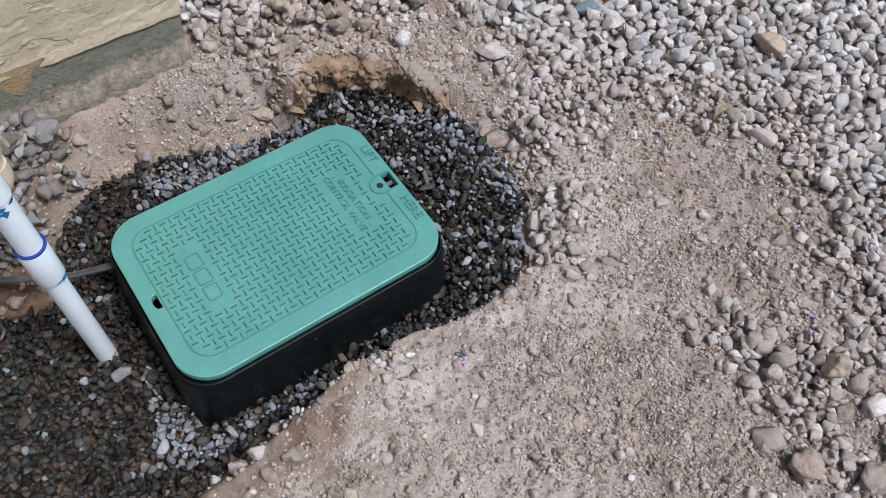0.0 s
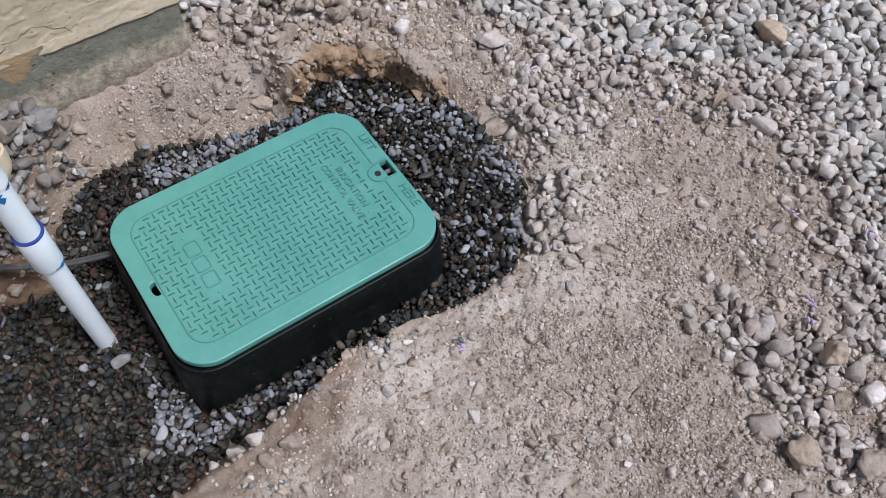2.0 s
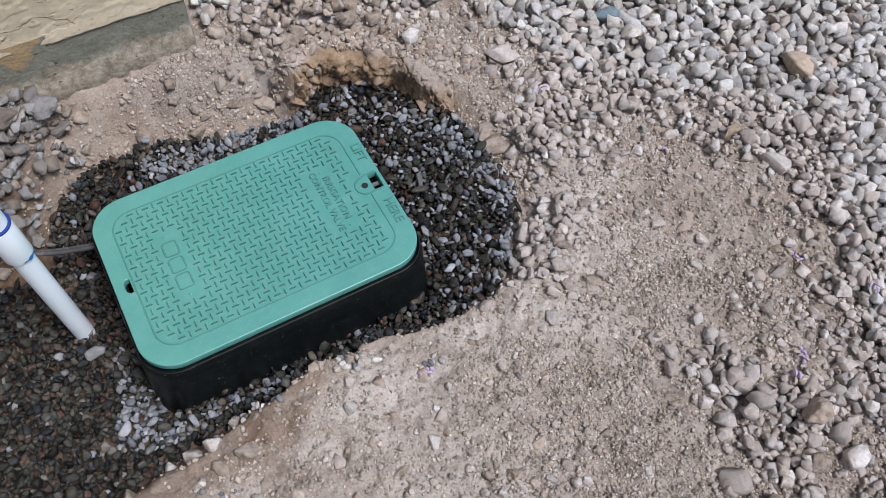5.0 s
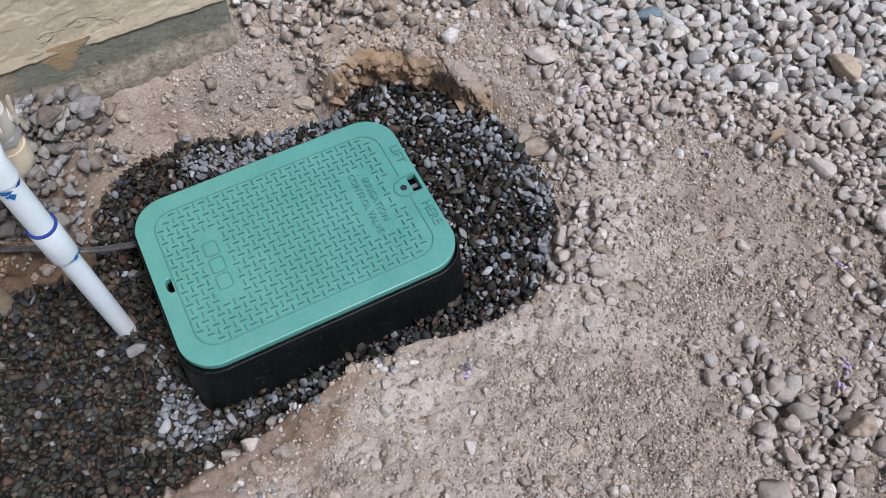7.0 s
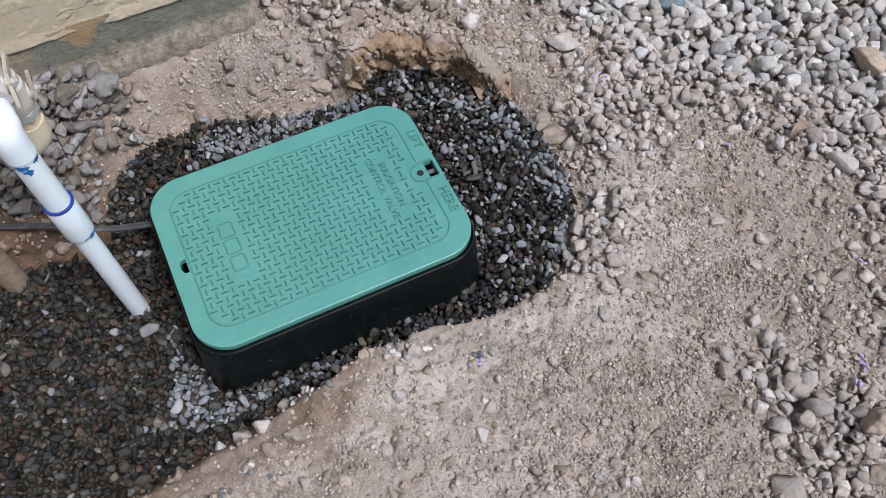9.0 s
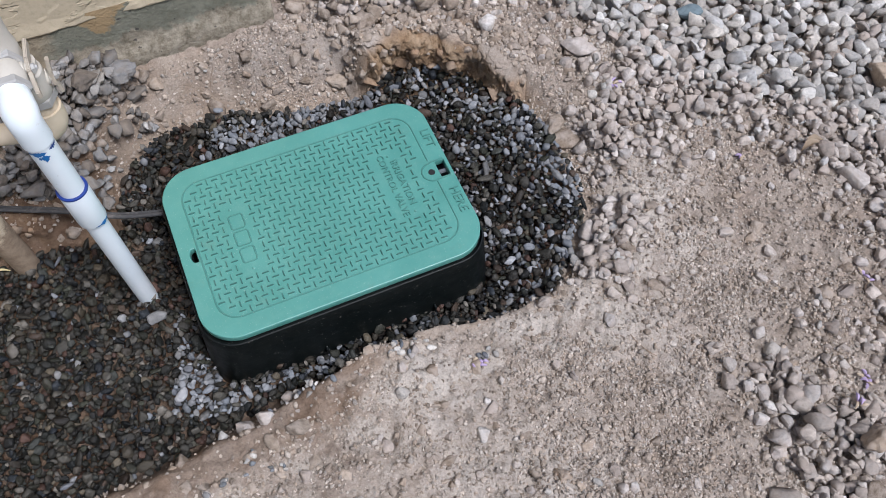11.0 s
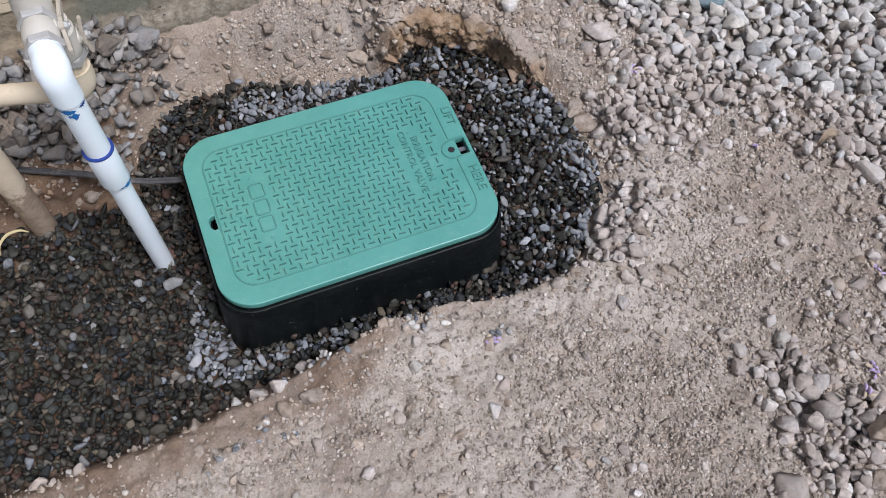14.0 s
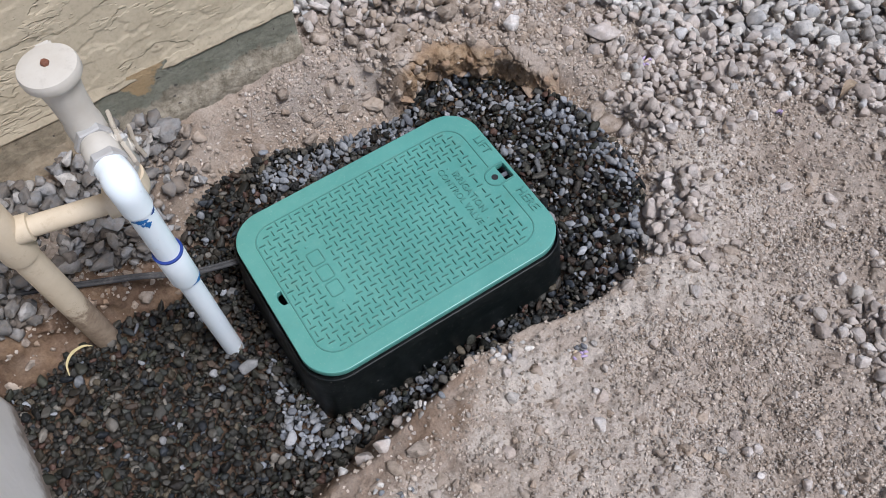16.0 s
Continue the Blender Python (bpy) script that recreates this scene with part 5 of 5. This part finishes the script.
def lump(name, label, category, x, y, size, mat, shape, seed, turn=0.0, sink=0.3, flat=(1, 1, 1), group=""):
    """A single stone or clod resting on the ground."""
    rng = np.random.default_rng(seed)
    V, F = broken(rng, 11, 0.12, 0.02) if shape is broken else (shape(V4, rng), F4)
    V = V * np.array(flat)
    me = tri_mesh(name, V * size, F, True, [mat])
    z = HEAP.level(x, y, size * 0.5)
    ob = new(name, me)
    half = float(V[:, 2].max() - V[:, 2].min()) * size / 2
    ob.matrix_world = pose(x, y, z + half * (1 - 2 * sink), 0, 0, turn)
    HEAP.lay(x, y, size, z + half * 1.5)
    return tagged(ob, label, category, group)


def build_single_stones():
    g = "large loose stones"
    lump("stone", "white angular stone at the edge of the bank", "stone", 0.404, 0.272, 0.023, WHITE_ROCK, broken, 3, 20, 0.25, group=g)
    lump("stone", "smooth round brown stone in the gravel", "stone", 1.032, -0.083, 0.027, BROWN_ROCK, waterworn, 4, 60, 0.3, (1, 1, 1.6), g)
    lump("stone", "small beige stone on the bare soil", "stone", 0.593, -0.239, 0.012, RUBBLE, broken, 5, 10, 0.3, group=g)
    lump("stone", "pale angular stone on the near soil", "stone", 0.095, -0.388, 0.0140, WHITE_ROCK, broken, 17, 40, 0.3, group=g)
    lump("stone", "beige block of stone at the rim of the pit", "stone", 0.394, -0.144, 0.018, RUBBLE, broken, 8, 80, 0.35, group=g)
    lump("stone", "smooth flat beige stone on the soil", "stone", 0.545, 0.183, 0.028, RUBBLE, waterworn, 8, -30, 0.3, group=g)
    lump("stone", "triangular beige stone among the rubble", "stone", 0.847, -0.235, 0.026, RUBBLE, broken, 9, 100, 0.3, group=g)
    lump("stone", "blue-grey stone in the gravel", "stone", 0.787, 0.188, 0.022, BLUE_ROCK, broken, 10, 0, 0.3, group=g)
    lump("stone", "brown stone half set in the bank", "stone", -0.085, 0.336, 0.022, CLOD, broken, 11, 120, 0.35, group=g)
    lump("stone", "large grey stone at the top of the bank", "stone", 0.475, 0.352, 0.036, GRAVEL, broken, 14, 30, 0.25, group=g)
    lump("stone", "brown stone at the rim of the pit", "stone", 0.268, -0.236, 0.014, RUBBLE, broken, 15, 30, 0.3, group=g)
    lump("stone", "upright beige stone in the rubble heap", "stone", 0.432, -0.636, 0.024, RUBBLE, broken, 16, 55, 0.15, group=g)
    # blocks of pale limestone in the heap: x, y, half length, turn
    for k, (x, y, r, turn) in enumerate(((0.548, -0.522, 0.019, 60), (0.524, -0.514, 0.0165, 20), (0.494, -0.492, 0.0145, 80), (0.529, -0.562, 0.021, 0), (0.467, -0.523, 0.012, 30), (0.612, -0.653, 0.019, -20),
                                         (0.605, -0.688, 0.019, 70), (0.614, -0.578, 0.018, -50), (0.601, -0.507, 0.0125, -30), (0.545, -0.471, 0.0115, 90), (0.508, -0.568, 0.013, 15))):
        lump("stone", "beige dusty block of stone in the rubble heap", "stone", x, y, r, RUBBLE, broken, 60 + k, turn, 0.28, group=g)
    lump("stone", "rounded brown stone at the edge of the gravel", "stone", 0.930, -0.195, 0.021, RUBBLE, broken, 75, -60, 0.25, group=g)
    lump("stone", "broad beige stone among the rubble", "stone", 0.677, 0.002, 0.022, RUBBLE, broken, 76, -35, 0.28, group=g)
    lump("stone", "rounded beige stone among the rubble", "stone", 0.613, 0.035, 0.0175, RUBBLE, broken, 77, -60, 0.28, group=g)
    lump("stone", "small upright beige stone among the rubble", "stone", 0.563, -0.063, 0.014, RUBBLE, broken, 78, 50, 0.2, group=g)
    lump("stone", "pointed beige stone among the rubble", "stone", 0.839, -0.169, 0.016, RUBBLE, broken, 79, 10, 0.25, group=g)
    lump("clod", "round brown earth clod beside stones", "clod", 0.550, -0.671, 0.0165, CLOD, crumbly, 26, 0, 0.2, group="earth clods")
    c = "earth clods"
    lump("clod", "rounded brown earth clod among the rubble", "clod", 0.589, -0.615, 0.022, CLOD, crumbly, 21, 0, 0.2, group=c)
    lump("clod", "large brown earth clod among the rubble", "clod", 0.440, -0.692, 0.026, CLOD, crumbly, 22, 40, 0.25, group=c)
    lump("clod", "broad pale earth clod among the rubble", "clod", 0.516, -0.762, 0.028, CLOD, crumbly, 23, 10, 0.25, group=c)
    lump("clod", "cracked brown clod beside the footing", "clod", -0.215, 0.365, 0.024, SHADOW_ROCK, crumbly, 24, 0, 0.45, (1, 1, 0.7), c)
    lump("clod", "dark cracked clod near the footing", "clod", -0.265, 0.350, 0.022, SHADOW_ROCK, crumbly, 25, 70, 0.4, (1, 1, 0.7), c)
    for k, (x, y, s) in enumerate(((0.449, 0.040, 0.030), (0.437, 0.062, 0.017), (0.20, 0.345, 0.022), (0.255, 0.335, 0.02), (0.13, 0.305, 0.022))):
        lump("clod", "lump of clay broken from the cut bank", "clod", x, y, s, CLOD, crumbly, 30 + k, 37 * k, 0.4, (1.15, 0.9, 0.8), c)


WHITE_ROCK = stone_material("pale_stone", [(0.50, 0.465, 0.43), (0.53, 0.50, 0.465)], 0.9, 140, (0.45, 0.38, 0.31), 0.15).m
BROWN_ROCK = stone_material("brown_stone", [(0.35, 0.275, 0.20), (0.37, 0.29, 0.215)], 0.85, 120).m
BLUE_ROCK = stone_material("blue_grey_stone", [(0.27, 0.35, 0.38), (0.29, 0.36, 0.39)], 0.85, 120).m
CLAY = stone_material("damp_clay", [(0.27, 0.190, 0.128), (0.30, 0.225, 0.162), (0.245, 0.165, 0.105)], 0.95, 90, (0.34, 0.26, 0.19), 0.2, 0.15).m


def build_strays():
    """Grey pebbles spilled on the near lip, a few at a time."""
    rng = np.random.default_rng(71)
    protos = [waterworn(V2, rng) for _ in range(10)]
    P, r = [], []
    for cx, cy, n, sp in ((-0.132, -0.228, 9, 0.016), (0.06, -0.226, 8, 0.013), (0.147, -0.280, 9, 0.012), (-0.186, -0.322, 5, 0.016), (-0.215, -0.30, 6, 0.02), (-0.09, -0.222, 6, 0.014), (0.02, -0.214, 5, 0.012), (-0.28, -0.33, 3, 0.02), (-0.05, 0.345, 5, 0.03)):
        for _ in range(n):
            x, y = rng.normal(cx, sp), rng.normal(cy, sp * 0.6)
            s = rng.uniform(0.0036, 0.0066)
            z = HEAP.level(x, y, s * 0.6)
            P.append((x, y, z + s * 0.4)), r.append(s)
            HEAP.lay(x, y, s, z + s * 0.8)
    P, r = np.array(P), np.array(r)
    lay_out("spilled_pebbles", "grey pebbles spilled on the soil beside the pit", "pebbles", "pebble", protos, F2, P, r, turns(rng, len(P), 0.3), rng.integers(0, 10, len(P)), [DRY, GRAVEL], (rng.random(len(P)) < 0.55).astype(int), True, (0, 0))


def build_litter():
    rng = random.Random(5)

    def ground_at(x, y):
        return HEAP.level(x, y, 0.006)

    # curled straw beside the trench wall
    x, y = -0.501, 0.142
    z = ground_at(x, y) + 0.012
    pts = [(x - 0.022, y - 0.016, z - 0.004), (x - 0.018, y + 0.002, z), (x - 0.004, y + 0.013, z + 0.004), (x + 0.014, y + 0.016, z + 0.002), (x + 0.026, y + 0.012, z - 0.003)]
    tagged(part("straw", sweep(spline(pts), lambda t: 0.0026 * math.sin(math.pi * (0.1 + 0.8 * t)), 6), STRAW, smooth=True), "curled yellow straw blade on the pebbles", "straw")
    # fine roots in the bank and on the soil
    for k, (x, y, a, l) in enumerate(((-0.06, 0.372, 35, 0.03), (0.02, 0.378, 75, 0.018), (0.37, -0.36, 110, 0.022), (0.31, -0.47, 20, 0.018))):
        c, s = math.cos(radians(a)), math.sin(radians(a))
        pts = []
        for t in (-1, -0.4, 0.3, 1):
            px, py = x + c * t * l - s * rng.uniform(-0.3, 0.3) * l, y + s * t * l + c * rng.uniform(-0.3, 0.3) * l
            pts.append((px, py, ground_at(px, py) + 0.002))
        tagged(part("rootlet", sweep(spline(pts, 5), 0.0006, 5), ROOT), "thin dry rootlet lying on the soil", "root", "rootlets on the soil")
    # crumpled purple blossoms
    for k, (x, y, n) in enumerate(((0.571, 0.092, 7), (0.133, -0.289, 7), (0.648, -0.532, 9), (0.754, -0.392, 6), (0.60, -0.56, 5), (0.70, -0.12, 4), (0.80, -0.50, 5))):
        b = thing("blossom", "withered purple blossom lying on the soil", "blossom", "", "fallen blossoms")
        for q in range(n):
            a, l = rng.uniform(0, 2 * math.pi), rng.uniform(0.007, 0.014)
            ox, oy = x + rng.uniform(-0.007, 0.007), y + rng.uniform(-0.007, 0.007)
            z0 = ground_at(ox, oy) + 0.003
            pts = [(ox, oy, z0), (ox + math.cos(a) * l * 0.5, oy + math.sin(a) * l * 0.5, z0 + 0.004), (ox + math.cos(a) * l, oy + math.sin(a) * l, z0 + rng.uniform(0, 0.004))]
            part("petal", sweep(spline(pts, 3), lambda t: 0.0008 + 0.0016 * math.sin(math.pi * t), 5), PETAL if q % 3 else LEAF, b)
    # curled dry leaf
    leaf = bmesh.new()
    x, y = 0.812, -0.16
    z = ground_at(x, y) + 0.004
    prev = None
    for k in range(9):
        t = k / 8
        w = 0.009 * math.sin(math.pi * (0.06 + 0.9 * t))
        row = [leaf.verts.new((x + (t - 0.5) * 0.045 + s * w * 0.4, y + s * w + 0.006 * math.sin(3 * t), z + 0.010 * math.sin(math.pi * t) + 0.006 * s * s)) for s in (-1, -0.4, 0.4, 1)]
        if prev:
            for i in range(3):
                leaf.faces.new((prev[i], prev[i + 1], row[i + 1], row[i]))
        prev = row
    bmesh.ops.solidify(leaf, geom=leaf.faces[:], thickness=0.0006)
    tagged(part("dry_leaf", leaf, LEAF, smooth=True), "curled pale dry leaf on the rubble", "leaf")


build_pebbles()
build_gravel()
build_rubble()
build_bank_rocks()
build_single_stones()
build_strays()
build_lumps()
build_crumbs()
build_litter()
